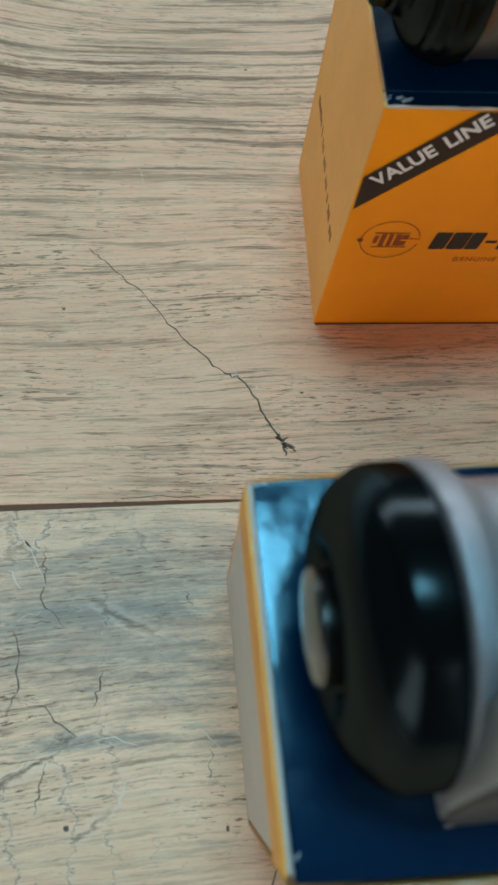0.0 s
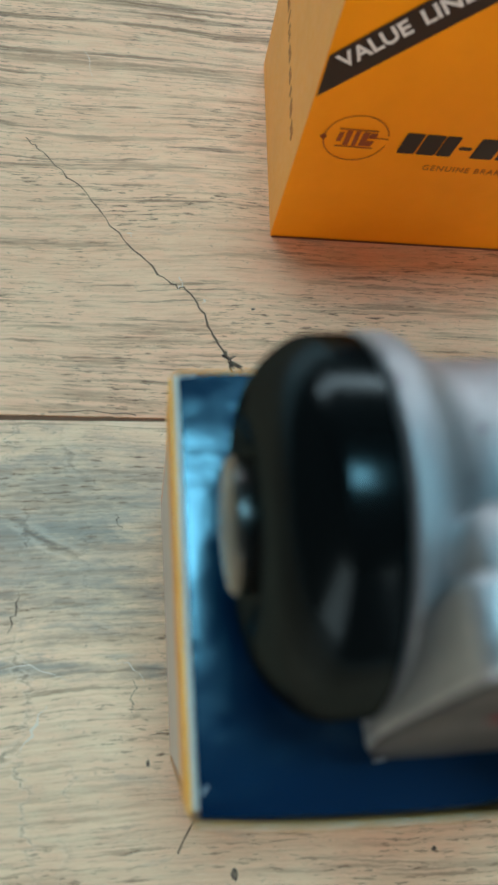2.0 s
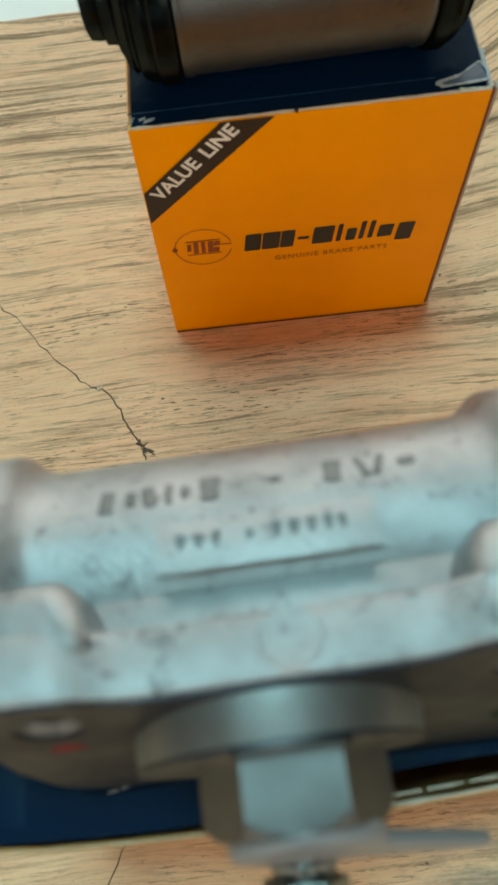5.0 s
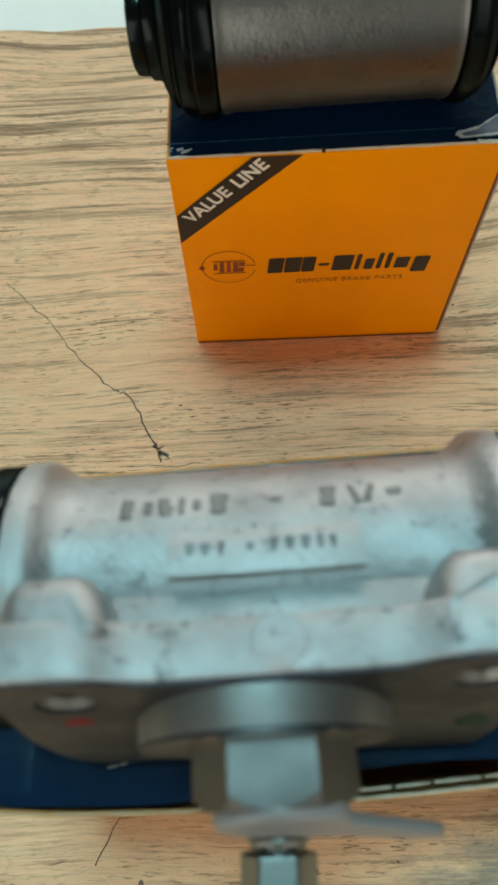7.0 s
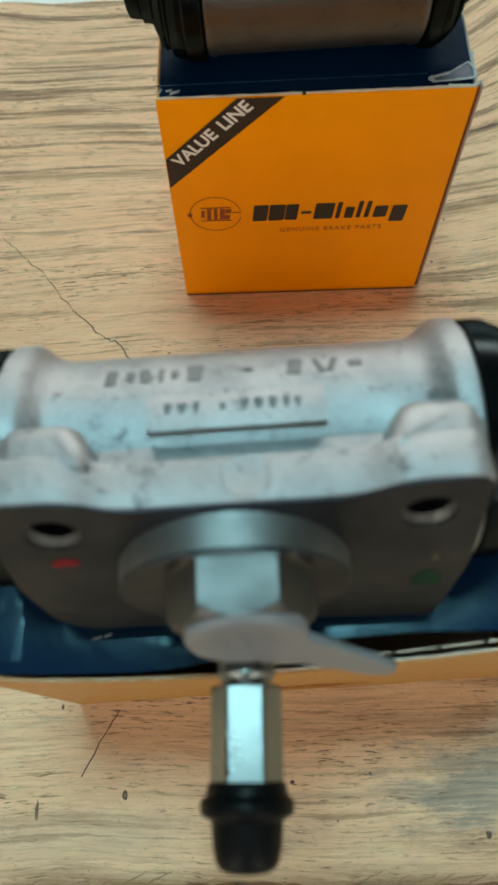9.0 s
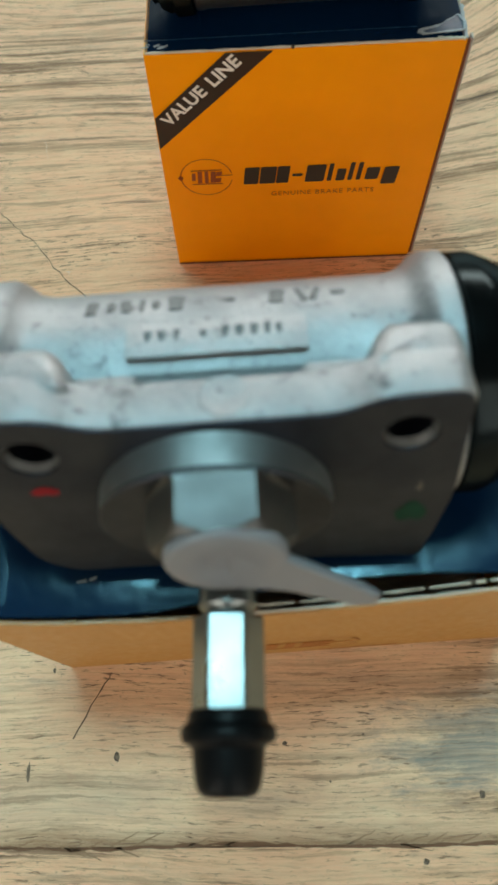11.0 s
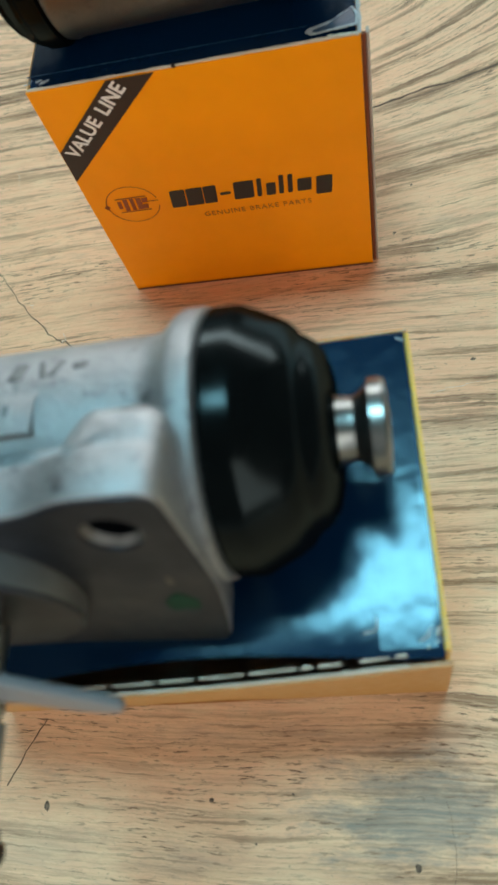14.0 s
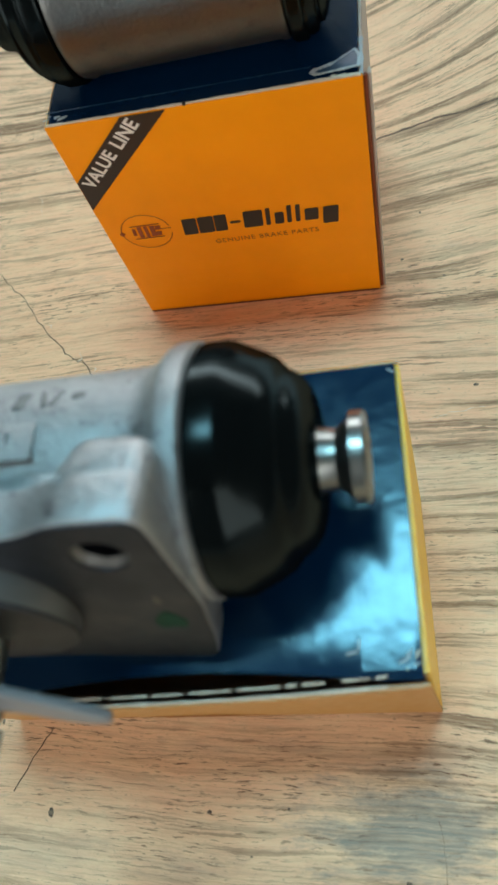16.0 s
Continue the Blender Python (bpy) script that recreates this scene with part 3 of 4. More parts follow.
def worn(p0, p1, width, height, rng, steps=26, gaps=0.0):
    """A frayed raw-card edge from p0 to p1."""
    p0, p1 = Vector(p0), Vector(p1)
    d = (p1 - p0).normalized()
    side = d.cross(Vector((0, 0, 1)))
    side = side.normalized() if side.length > 0.1 else Vector((1, 0, 0))
    up = side.cross(d)
    bm = bmesh.new()
    rows = []
    for k in range(steps + 1):
        p = p0 + (p1 - p0) * (k / steps)
        w = width * rng.uniform(0.5, 1.25)
        h = height * rng.uniform(0.5, 1.2)
        rows.append([bm.verts.new(p + side * a + up * b) for a, b in ((-w / 2, -h), (-w / 2, h * 0.6), (0, h), (w / 2, h * 0.6), (w / 2, -h))])
    for a, b in zip(rows, rows[1:]):
        if rng.random() < gaps:
            continue
        for k in range(4):
            bm.faces.new((a[k], a[k + 1], b[k + 1], b[k]))
        bm.faces.new((a[4], a[0], b[0], b[4]))
    return bm


def carton(name, x0, x1, y0, y1, h, label, rng, side_left, side_right, flare=0.0, gap=0.0, lean=0.0, front_card=M_ORANGE, edge=0.42, roll=0.0):
    """A closed carton standing on the boards: y0 is its printed front."""
    t = 0.6
    ob = thing(name, ((x0 + x1) / 2, (y0 + y1) / 2, 0), label, "box", "spare-part cartons")
    w, d = x1 - x0, y1 - y0
    face_bm = panel((x0, y0, 0.05), (1, 0, 0), (0, 0, 1), w, h - 0.5, (0, -1, 0), t, 0.15, rng)
    for v in face_bm.verts:
        v.co.x += flare * (1 - v.co.z / h) * (v.co.x - x0) / w
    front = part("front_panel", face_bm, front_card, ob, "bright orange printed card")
    part("back_panel", panel((x1, y1, 0.05), (-1, 0, 0), (0, 0, 1), w, h - 0.5, (0, 1, 0), t, 0.2, rng), M_ORANGE, ob)
    part("side_panel", panel((x0, y1 - t, 0.05), (0, -1, 0), (0, 0, 1), d - 2 * t, h - 0.5, (-1, 0, 0), t, 0.1, rng), side_left, ob)
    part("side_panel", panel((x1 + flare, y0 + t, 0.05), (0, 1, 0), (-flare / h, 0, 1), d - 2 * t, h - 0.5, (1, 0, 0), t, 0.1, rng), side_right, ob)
    bm = panel((x0 + 0.7, y0 + 0.7, h), (1, 0, 0), (0, 1, 0), w - 1.4, d - 1.4, (0, 0, 1), t, 0.0, rng, 16, 0.06)
    for v in bm.verts:  # the flap stands back from the front edge and sags a little there
        f = max(0.0, 1 - (v.co.y - y0 - 0.7) / (d * 0.3))
        k = math.sin(math.pi * min(1.0, max(0.0, (v.co.x - x0) / w - 0.3) / 0.66))
        v.co.y += gap * f * k
        v.co.z -= 0.04 * gap * f * k + roll * max(0.0, 1 - (v.co.y - y0 - 0.7) / 3.0)
    lid = part("top_flap", bm, M_NAVY, ob, "glossy dark navy blue card")
    part("bottom_panel", box(x0 + t, x1 - t, y0 + t, y1 - t, 0.05, 0.6), M_RAW, ob)
    for a, b in (((x0 + 0.3, y0 + 0.35, h - 0.25), (x1 - 0.3, y0 + 0.35, h - 0.25)), ((x0 + 0.35, y0, h - 0.3), (x0 + 0.35, y1, h - 0.3)), ((x1 - 0.35, y0, h - 0.3), (x1 - 0.35, y1, h - 0.3)), ((x0, y1 - 0.35, h - 0.3), (x1, y1 - 0.35, h - 0.3))):
        part("worn_edge", worn(a, b, edge if a[1] == b[1] else 0.09, edge * 0.6 if a[1] == b[1] else 0.2, rng, 44, 0.0), M_RAW, ob, "frayed pale card edge")
    if lean:
        for piece in ob.children:
            piece.data.transform(Matrix(((1, 0, lean / h, 0), (0, 1, 0, 0), (0, 0, 1, 0), (0, 0, 0, 1))))
    return ob, front, lid


def on_front(x, y, z):
    """From a flat drawing, x to the right and y up, onto a face that looks to -y."""
    return Matrix.Translation((x, y, z)) @ Matrix.Rotation(radians(90), 4, "X")


def flat(points, m, depth=0.05):
    bm = bmesh.new()
    low = [bm.verts.new((x, y, 0)) for x, y in points]
    top = [bm.verts.new((x, y, depth)) for x, y in points]
    bm.faces.new(top)
    n = len(top)
    for k in range(n):
        bm.faces.new((low[k], low[(k + 1) % n], top[(k + 1) % n], top[k]))
    bm.transform(m)
    return bm


def emblem(parent, m, material):
    """A round emblem: a thin ring with a gap, a bar mark inside and a small lozenge."""
    bm = bmesh.new()
    prev = None
    for k in range(61):
        a = radians(12 + 336 * k / 60)
        pair = [bm.verts.new((r * math.cos(a) * 1.06, r * math.sin(a), 0.05)) for r in (5.4, 5.58)]
        if prev:
            bm.faces.new((prev[0], prev[1], pair[1], pair[0]))
        prev = pair
    bm.transform(m)
    ring = part("emblem_ring", bm, material, parent, "thin dark printed ring")
    for x, w, h, y in ((-2.9, 0.5, 2.2, 0.2), (-1.5, 0.6, 3.6, 0), (0.0, 0.5, 3.6, 0), (1.5, 0.7, 3.4, 0), (2.9, 0.8, 1.3, 0.9), (2.6, 0.8, 1.3, -1.0)):
        part("emblem_bar", flat([(x - w, y - h / 2), (x + w * 0.6, y - h / 2), (x + w, y + h / 2), (x - w * 0.6, y + h / 2)], m), material, parent)
    for y in (-2.1, 2.1):
        part("emblem_bar", flat([(-3.4, y - 0.12), (3.6, y - 0.12), (3.6, y + 0.12), (-3.4, y + 0.12)], m), material, parent)
    part("emblem_bar", flat([(-6.6, 0), (-5.9, -0.8), (-5.2, 0), (-5.9, 0.8)], m), material, parent)
    part("emblem_bar", flat([(3.2, 0.3), (5.9, 0.3), (5.9, 0.5), (3.2, 0.5)], m), material, parent)
    return ring


rb = random.Random(11)
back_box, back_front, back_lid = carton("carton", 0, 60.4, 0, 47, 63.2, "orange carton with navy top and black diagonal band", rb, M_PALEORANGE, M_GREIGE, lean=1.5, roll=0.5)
fm = on_front(0, -0.22, 0)
part("band", flat([(1.15, 40.0), (25.9, 62.7), (16.9, 62.7), (1.35, 48.2)], fm), M_INK, back_front, "black diagonal printed band")
part("band_lettering", lettering("VALUE LINE", 3.9, on_front(11.3, -0.3, 54.2) @ Matrix.Rotation(radians(42.3), 4, "Z"), 0.09, 1.02, words=1.5), M_WHITE, back_front, "white printed capitals")
# the maker's name as plain blocks, one a letter: left, width, bottom, top
for x, w, lo, hi in ((18.6, 3.3, 0, 5.1), (22.2, 3.6, 0, 5.1), (26.0, 2.8, 0, 5.1), (29.5, 2.4, 1.9, 2.7), (32.6, 4.3, 0, 5.1), (37.6, 1.0, 0, 5.3), (39.6, 2.0, 0, 3.6), (42.3, 1.0, 0, 5.4), (44.2, 1.0, 0, 5.3), (46.2, 3.0, 0, 3.6), (50.2, 3.3, -1.6, 3.6)):
    s = 0.12
    part("name_block", flat(rounded([(x + s * lo, 28.4 + lo), (x + w + s * lo, 28.4 + lo), (x + w + s * hi, 28.4 + hi), (x + s * hi, 28.4 + hi)], 0.35, 2), fm), M_INK, back_front, "black printed block")
part("small_lettering", lettering("GENUINE BRAKE PARTS", 1.95, on_front(36.8, -0.24, 25.0), 0.0, 1.18, 0.03), M_SUB, back_front, "small red-brown printed capitals")
emblem(back_front, on_front(10.3, -0.2, 31.1), M_INKR)
for k in range(8):  # scuffed corner
    x, y = rb.uniform(1.0, 5.0), rb.uniform(0.8, 2.2)
    a, long = rb.uniform(-0.1, 0.45), rb.uniform(0.4, 1.4)
    part("torn_corner", worn((x, y, 63.22), (min(61.7, x + long * math.cos(a)), y + long * math.sin(a), 63.22), rb.uniform(0.2, 0.7), 0.07, rb, 9, 0.0), M_SCUFF, back_box, "pale scuffed card corner")
def fold(points, material, parent, name, label, thick=0.18):
    """A small flat piece of card through its corner points."""
    bm = bmesh.new()
    top = [bm.verts.new(p) for p in points]
    low = [bm.verts.new(Vector(p) - Vector((0, 0, thick))) for p in points]
    bm.faces.new(top)
    bm.faces.new(low[::-1])
    for k in range(len(top)):
        bm.faces.new((low[k], low[(k + 1) % len(top)], top[(k + 1) % len(top)], top[k]))
    return part(name, bm, material, parent, label, None)


# crumpled corner: a small folded flap of the lid with frayed pale rims
CORNER = [(53.0, 2.2, 63.45), (56.8, 3.1, 63.6), (60.7, 6.0, 63.5), (61.5, 3.6, 63.9), (61.4, 1.5, 63.8), (57.5, 1.0, 63.9), (54.0, 1.2, 63.5)]
flap = fold(CORNER, M_CREASED, back_box, "corner_flap", "crumpled blue card corner with white rims")
for a, b, wide in ((0, 1, 0.7), (1, 2, 0.3), (2, 3, 0.5), (3, 4, 0.75), (4, 5, 0.5), (5, 6, 0.3), (6, 0, 0.8)):
    part("torn_rim", worn(CORNER[a], CORNER[b], wide, 0.13, rb, 14), M_SCUFF, flap)
part("torn_corner", worn((61.7, 0.3, 62.9), (61.7, 9.0, 63.2), 0.9, 0.2, rb, 14), M_SCUFF, back_box, "pale scuffed card edge")
part("torn_corner", worn((56.5, 0.3, 63.2), (61.6, 0.3, 63.0), 0.7, 0.3, rb, 9), M_RAW, back_box, "pale scuffed card edge")
part("crease", worn((1.5, 3.4, 63.16), (53, 3.7, 63.16), 0.2, 0.06, rb, 70), M_CREASED, back_box, "worn crease line along the lid")
part("nick", box(29.3, 29.9, -0.2, 0.6, 62.75, 63.3, 0.12, 1), M_INK, back_box, "dark nick in the edge")

# thin dark strip that paints the contact shadow under the front
part("base_crease", box(0.2, 60.2, -0.4, -0.12, 0.0, 0.45, 0.1, 1), M_SHADE, back_box, "dark strip standing in for contact shadow along the base")

# unreadable writing along the side as a row of plain bars; at the other corner a fold with its shade coloured in
skew = Matrix(((1, 0, 1.5 / 63.2, 0), (0, 1, 0, 0), (0, 0, 1, 0), (0, 0, 0, 1)))
y = 6.0
while y < 40.0:
    wide, tall = rb.uniform(0.7, 1.5), rb.uniform(1.5, 2.3)
    z = 22.2 + (y - 6) * 0.12
    bm = box(-0.14, 0.03, y, y + wide, z, z + tall, 0.02, 1)
    bm.transform(skew @ Matrix(((1, 0, 0, 0), (0, 1, 0.25, -0.25 * z), (0, 0, 1, 0), (0, 0, 0, 1))))
    part("side_print", bm, M_SUB, back_box, "unreadable red-brown printing")
    y += wide + rb.choice((0.5, 0.6, 0.7, 1.8))
for x0, x1, y0, y1, name, card_mat, words in ((60.42, 61.25, 0.45, 1.3, "fold_edge", M_SHADE, "folded edge, its shade put into dark red-brown"), (61.25, 61.85, 0.7, 2.4, "side_edge", M_GREIGE, "pale rounded edge of the side flap")):
    bm = box(x0, x1, y0, y1, 0.1, 62.5, 0.3, 2)
    bm.transform(skew)
    part(name, bm, card_mat, back_box, words)

near_box, near_front, near_lid = carton("carton", -21.5, 67.0, -100.9, -57.1, 60.6, "orange carton with glossy navy top under the wheel cylinder", rb, M_PALEGREY, M_SIDE, 1.7, 2.4, front_card=M_ORANGE_DIM, edge=0.16, roll=0.4)
part("tuck_flap", panel((-21.95, -57.8, 48.5), (0, -1, 0), (0, 0, 1), 42.8, 11.3, (-1, 0, 0), 0.4, 0.05, rb), M_YELLOW, near_box, "orange-yellow folded flap")
emblem(near_front, on_front(24.5, -101.15, 17) @ Matrix.Diagonal((2.25, 2.25, 1, 1)), M_SUB)
part("small_print", flat([(30.5, 4.3), (46.5, 4.5), (46.5, 5.2), (30.5, 5.0)], on_front(0, -101.15, 0)), M_SUB, near_front, "brown line of small print")
part("split_edge", worn((20, -99.5, 60.35), (62, -99.2, 60.3), 0.35, 0.3, rb, 60, 0.18), M_RAW, near_box, "split frayed card edge")
part("split_edge", worn((14, -100.4, 60.4), (62, -100.4, 60.4), 0.45, 0.35, rb, 40, 0.0), M_RAW, near_box, "split frayed card edge")
part("torn_corner", worn((64.4, -99.9, 60.5), (66.2, -97.6, 60.5), 0.5, 0.2, rb, 6), M_RAW, near_box)
def bow_out(ob):
    """The near carton's front stands out from the lid, most between its middle and one end."""
    for v in ob.data.vertices:
        x, z = v.co.x / MM, v.co.z / MM
        f = math.sin(math.pi * min(1.0, max(0.0, (x + 21.5) / 90.0)) ** 0.85) ** 0.8
        v.co.y -= (0.4 + (0.5 + 2.0 * f) * min(1.0, z / 60.6)) * MM
    for child in ob.children:
        bow_out(child)


for piece in near_box.children:
    if piece.name.startswith(("front_panel", "split_edge")):
        bow_out(piece)
bow_out(next(p for p in near_box.children if p.name.startswith("worn_edge")))
for v in near_lid.data.vertices:  # the lid follows the front part of the way
    x, y = v.co.x / MM, v.co.y / MM
    near = max(0.0, 1 - (y + 100.2) / 14.0)
    v.co.y -= near * (0.8 + 1.6 * math.sin(math.pi * min(1.0, max(0.0, (x + 21.5) / 90.0)) ** 0.85)) * MM
for x, out in ((-20.9, -1), (59.0, 1)):  # raised strips over the end flaps
    bm = panel((x, -99.9, 60.67), (1, 0, 0), (0, 1, 0), 6.6, 41.6, (0, 0, 1), 0.15, 0.05, rb, 12, 0.03)
    for v in bm.verts:
        v.co.z += 0.012 * out * (v.co.x - x - 3.3) + 0.03 * math.sin(v.co.y * 0.9)
    part("end_strip", bm, M_NAVY, near_lid, "raised strip of navy card")
for x, y, long, a in ((-4.5, -97.6, 1.3, 0.1), (-2.8, -97.4, 1.0, 0.3), (57.2, -97.9, 1.5, 0.15), (58.8, -97.4, 1.2, 1.5), (63.6, -99.2, 1.6, 0.5), (64.6, -98.4, 1.2, 0.9), (65.3, -99.4, 0.9, 0.2), (-20.6, -98.9, 0.8, 0.9), (-20.9, -58.2, 1.8, 0.1), (65.2, -58.6, 1.2, -0.6)):
    part("scuff", worn((x, y, 60.86), (x + long * math.cos(a), y + long * math.sin(a), 60.88), 0.3, 0.07, rb, 7), M_SCUFF, near_lid, "pale scuff")
near_box.matrix_basis = Matrix.Translation(near_box.matrix_basis.translation) @ Matrix.Rotation(radians(2.9), 4, "Z")


# ---- wheel cylinders ----
def cylinder_frame(cx, cy, cz, tilt, yaw=0.0):
    """x along the bore; y is n, out of the mounting face; z is u, up along that face."""
    return Matrix.Translation((cx, cy, cz)) @ Matrix.Rotation(radians(yaw), 4, "Z") @ Matrix.Rotation(radians(-tilt), 4, "X") @ Matrix.Rotation(radians(180), 4, "Z")


def boot_profile(sign, x, long):
    p = [(0, 13.4), (0.1, 14.5), (0.5, 15.0), (3.0, 15.0), (3.6, 14.85), (5.2, 14.1), (7.0, 13.2), (8.3, 12.4), (9.0, 11.6), (9.4, 11.0), (9.9, 10.75), (10.9, 10.0), (11.7, 8.8), (12.2, 7.3), (12.5, 5.8), (12.3, 4.6), (11.4, 3.4)]
    if sign < 0:
        p = [(0, 13.4), (0.1, 14.5), (0.5, 15.1), (4.4, 15.1), (5.6, 14.9), (7.2, 14.2), (8.7, 13.2), (10.0, 11.9), (10.8, 10.6), (11.3, 9.2), (11.1, 8.0), (10.2, 6.8), (8.8, 6.2), (8.0, 5.4)]
    s = long / 12.2
    return [(x + sign * a * s, r) for a, r in p]


def wheel_cylinder(cx, cy, base, cz, tilt, yaw, label):
    ob = thing("wheel_cylinder", (cx, cy, base), label, "wheel cylinder", "brake wheel cylinders")
    f = cylinder_frame(cx, cy, cz, tilt, yaw)
    mir = Matrix.Diagonal((-1, 1, 1, 1))  # x to the right again
    f = f @ mir
    prof = [(-27.4, 14.8), (-27.0, 15.3), (-25.2, 15.3), (-24.4, 15.0), (-23.6, 14.3), (-22.6, 13.5), (-21.4, 13.1), (-20.4, 13.0), (19.6, 13.0), (20.8, 13.1), (21.8, 13.5), (22.8, 14.3), (23.5, 15.0), (24.2, 15.3), (26.2, 15.3), (26.6, 14.8)]
    part("body", revolve([(-27.4, 0)] + prof + [(26.6, 0)], f, 96), M_CAST, ob, "cast aluminium cylinder body", 40)
    return ob, f


cyl, F = wheel_cylinder(18.4, -78.2, 60.6, 76.55, 12, 2.5, "brake wheel cylinder of cast aluminium with black rubber boots")
# mounting flange with two bolt holes; drawing plane is x and u, thickness along n
face = rounded([(-25, -11.5), (-21.0, -15.2), (6, -15.4), (23.4, -17.2), (24.3, -16.6), (25.2, -12.0), (26.4, -2), (25.6, 17.4), (17.5, 17.4), (12.5, 15.2), (-12.5, 15.2), (-17.5, 17.4), (-26, 17.4), (-26.8, -2)], 2.2)
HOLES = [(-19.3, 11.0, 2.9), (19.7, 11.0, 2.9)]
to_face = F @ Matrix.Translation((-0.7, 13.5, 0)) @ Matrix.Rotation(radians(90), 4, "X")
part("mounting_flange", outline(face, 5.8, 0.7, to_face, HOLES), M_CAST, cyl, "cast mounting flange", 40)
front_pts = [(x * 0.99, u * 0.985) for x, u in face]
part("mounting_face", outline(front_pts, 0.5, 0.1, F @ Matrix.Translation((-0.7, 16.3, 0)) @ Matrix.Rotation(radians(90), 4, "X"), HOLES, 1), M_FACE, cyl, "machined mounting face, its shade put into a dark grey colour", 40)
for sx in (-1, 1):
    plan = rounded([(25.2, 13.4), (25.2, 6.0), (17.4, 6.0), (15.6, 8.6), (14.2, 13.4)], 3.2, 6)
    bm = bmesh.new()
    low = [bm.verts.new((sx * (x + (1.2 if x < 20 else 0.2) * -1) - (0.35 if sx < 0 else 0.0), n - 1.6, 5.0)) for x, n in plan]
    top = [bm.verts.new((sx * x - (0.35 if sx < 0 else 0.0), n, 17.2)) for x, n in plan]
    bm.faces.new(low)
    cap = bm.faces.new(top[::-1])
    for k in range(len(plan)):
        bm.faces.new((low[k - 1], low[k], top[k], top[k - 1]))
    bmesh.ops.recalc_face_normals(bm, faces=bm.faces)
    bmesh.ops.bevel(bm, geom=list(cap.edges), offset=2.2, segments=5, affect="EDGES", profile=0.5)
    hole = revolve([(5, 0), (5, 2.9), (20, 2.9), (20, 0)], Matrix.Translation((sx * 19.5 - 0.5, 0, 11.0)) @ Matrix.Rotation(radians(90), 4, "Z"), 28)
    bm = cut(bm, hole)
    bm.transform(F)
    part("ear", bm, M_CAST, cyl, "cast bolt ear", 45)
part("ejector_mark", revolve([(14.6, 0), (14.6, 2.7), (15.16, 2.7), (15.3, 2.5), (15.26, 2.2), (15.2, 0)], F @ Matrix.Translation((0.4, 13.3, 0)) @ Matrix.Rotation(radians(-90), 4, "Y"), 32), M_CAST, cyl, "round pale mark cast in the flange edge", 30)
for sx in (-1, 1):
    web = bmesh.new()
    arc = [(17.0 - 7.0 * k / 8, 7.4 + 5.9 * (k / 8) ** 0.6) for k in range(9)] + [(17.0, 13.3)]
    low = [web.verts.new((sx * x - (0.35 if sx < 0 else 0.0), n, 7.0)) for x, n in arc]
    top = [web.verts.new((sx * x - (0.35 if sx < 0 else 0.0), n, 14.4)) for x, n in arc]
    web.faces.new(low)
    web.faces.new(top[::-1])
    for k in range(len(arc)):
        web.faces.new((low[k - 1], low[k], top[k], top[k - 1]))
    web.transform(F)
    part("web", web, M_CAST, cyl, "cast fillet beside the ear", 45)
bm = box(-16.4, 16.0, 5.2, 11.6, 6.0, 11.3, 0.5, 3)
bm.transform(F)
part("channel_floor", bm, M_CAST, cyl, "cast channel behind the flange", 40)
# raised name plate, thicker towards the flange
bm = bmesh.new()
rows = []
for k in range(9):
    a = radians(2 + 20.5 * k / 8)
    r = 13.1 + 0.95 * (k / 8)
    rows.append([bm.verts.new((x, rr * math.sin(a), rr * math.cos(a))) for x in (-10.4, 9.6) for rr in (r, 11.5)])
for a, b in zip(rows, rows[1:]):
    bm.faces.new((a[0], a[2], b[2], b[0]))
    bm.faces.new((a[1], a[0], b[0], b[1]))
    bm.faces.new((a[2], a[3], b[3], b[2]))
bm.faces.new((rows[-1][0], rows[-1][2], rows[-1][3], rows[-1][1]))
bm.faces.new((rows[0][2], rows[0][0], rows[0][1], rows[0][3]))
bm.transform(F)
plate = part("name_plate", bm, M_CAST, cyl, "raised cast plate", 30)


marks = random.Random(23)


def stroke(points, width, angle, r, parent):
    """A raised cast line along (x, v) points laid on the body, v measured round it from an angle."""
    bm = bmesh.new()
    rows = []
    for k, (x, v) in enumerate(points):
        a, b = points[max(k - 1, 0)], points[min(k + 1, len(points) - 1)]
        d = Vector((b[0] - a[0], b[1] - a[1], 0)).normalized()
        side = Vector((-d.y, d.x, 0)) * width * marks.uniform(0.42, 0.58)
        p = Vector((x, v, 0))
        rows.append([bm.verts.new(p + side * f + Vector((0, 0, z))) for f, z in ((-1.1, -0.4), (-0.75, 0.14), (-0.3, 0.26), (0.3, 0.26), (0.75, 0.14), (1.1, -0.4))])
    for a, b in zip(rows, rows[1:]):
        for k in range(5):
            bm.faces.new((a[k], a[k + 1], b[k + 1], b[k]))
    for end in (rows[0], rows[-1]):
        bm.faces.new(end)
    for v in bm.verts:
        turn = radians(angle) - v.co.y / r
        up = r + v.co.z
        v.co = Vector((v.co.x, up * math.sin(turn), up * math.cos(turn)))
    bm.transform(F)
    part("raised_mark", bm, M_MARK, parent)


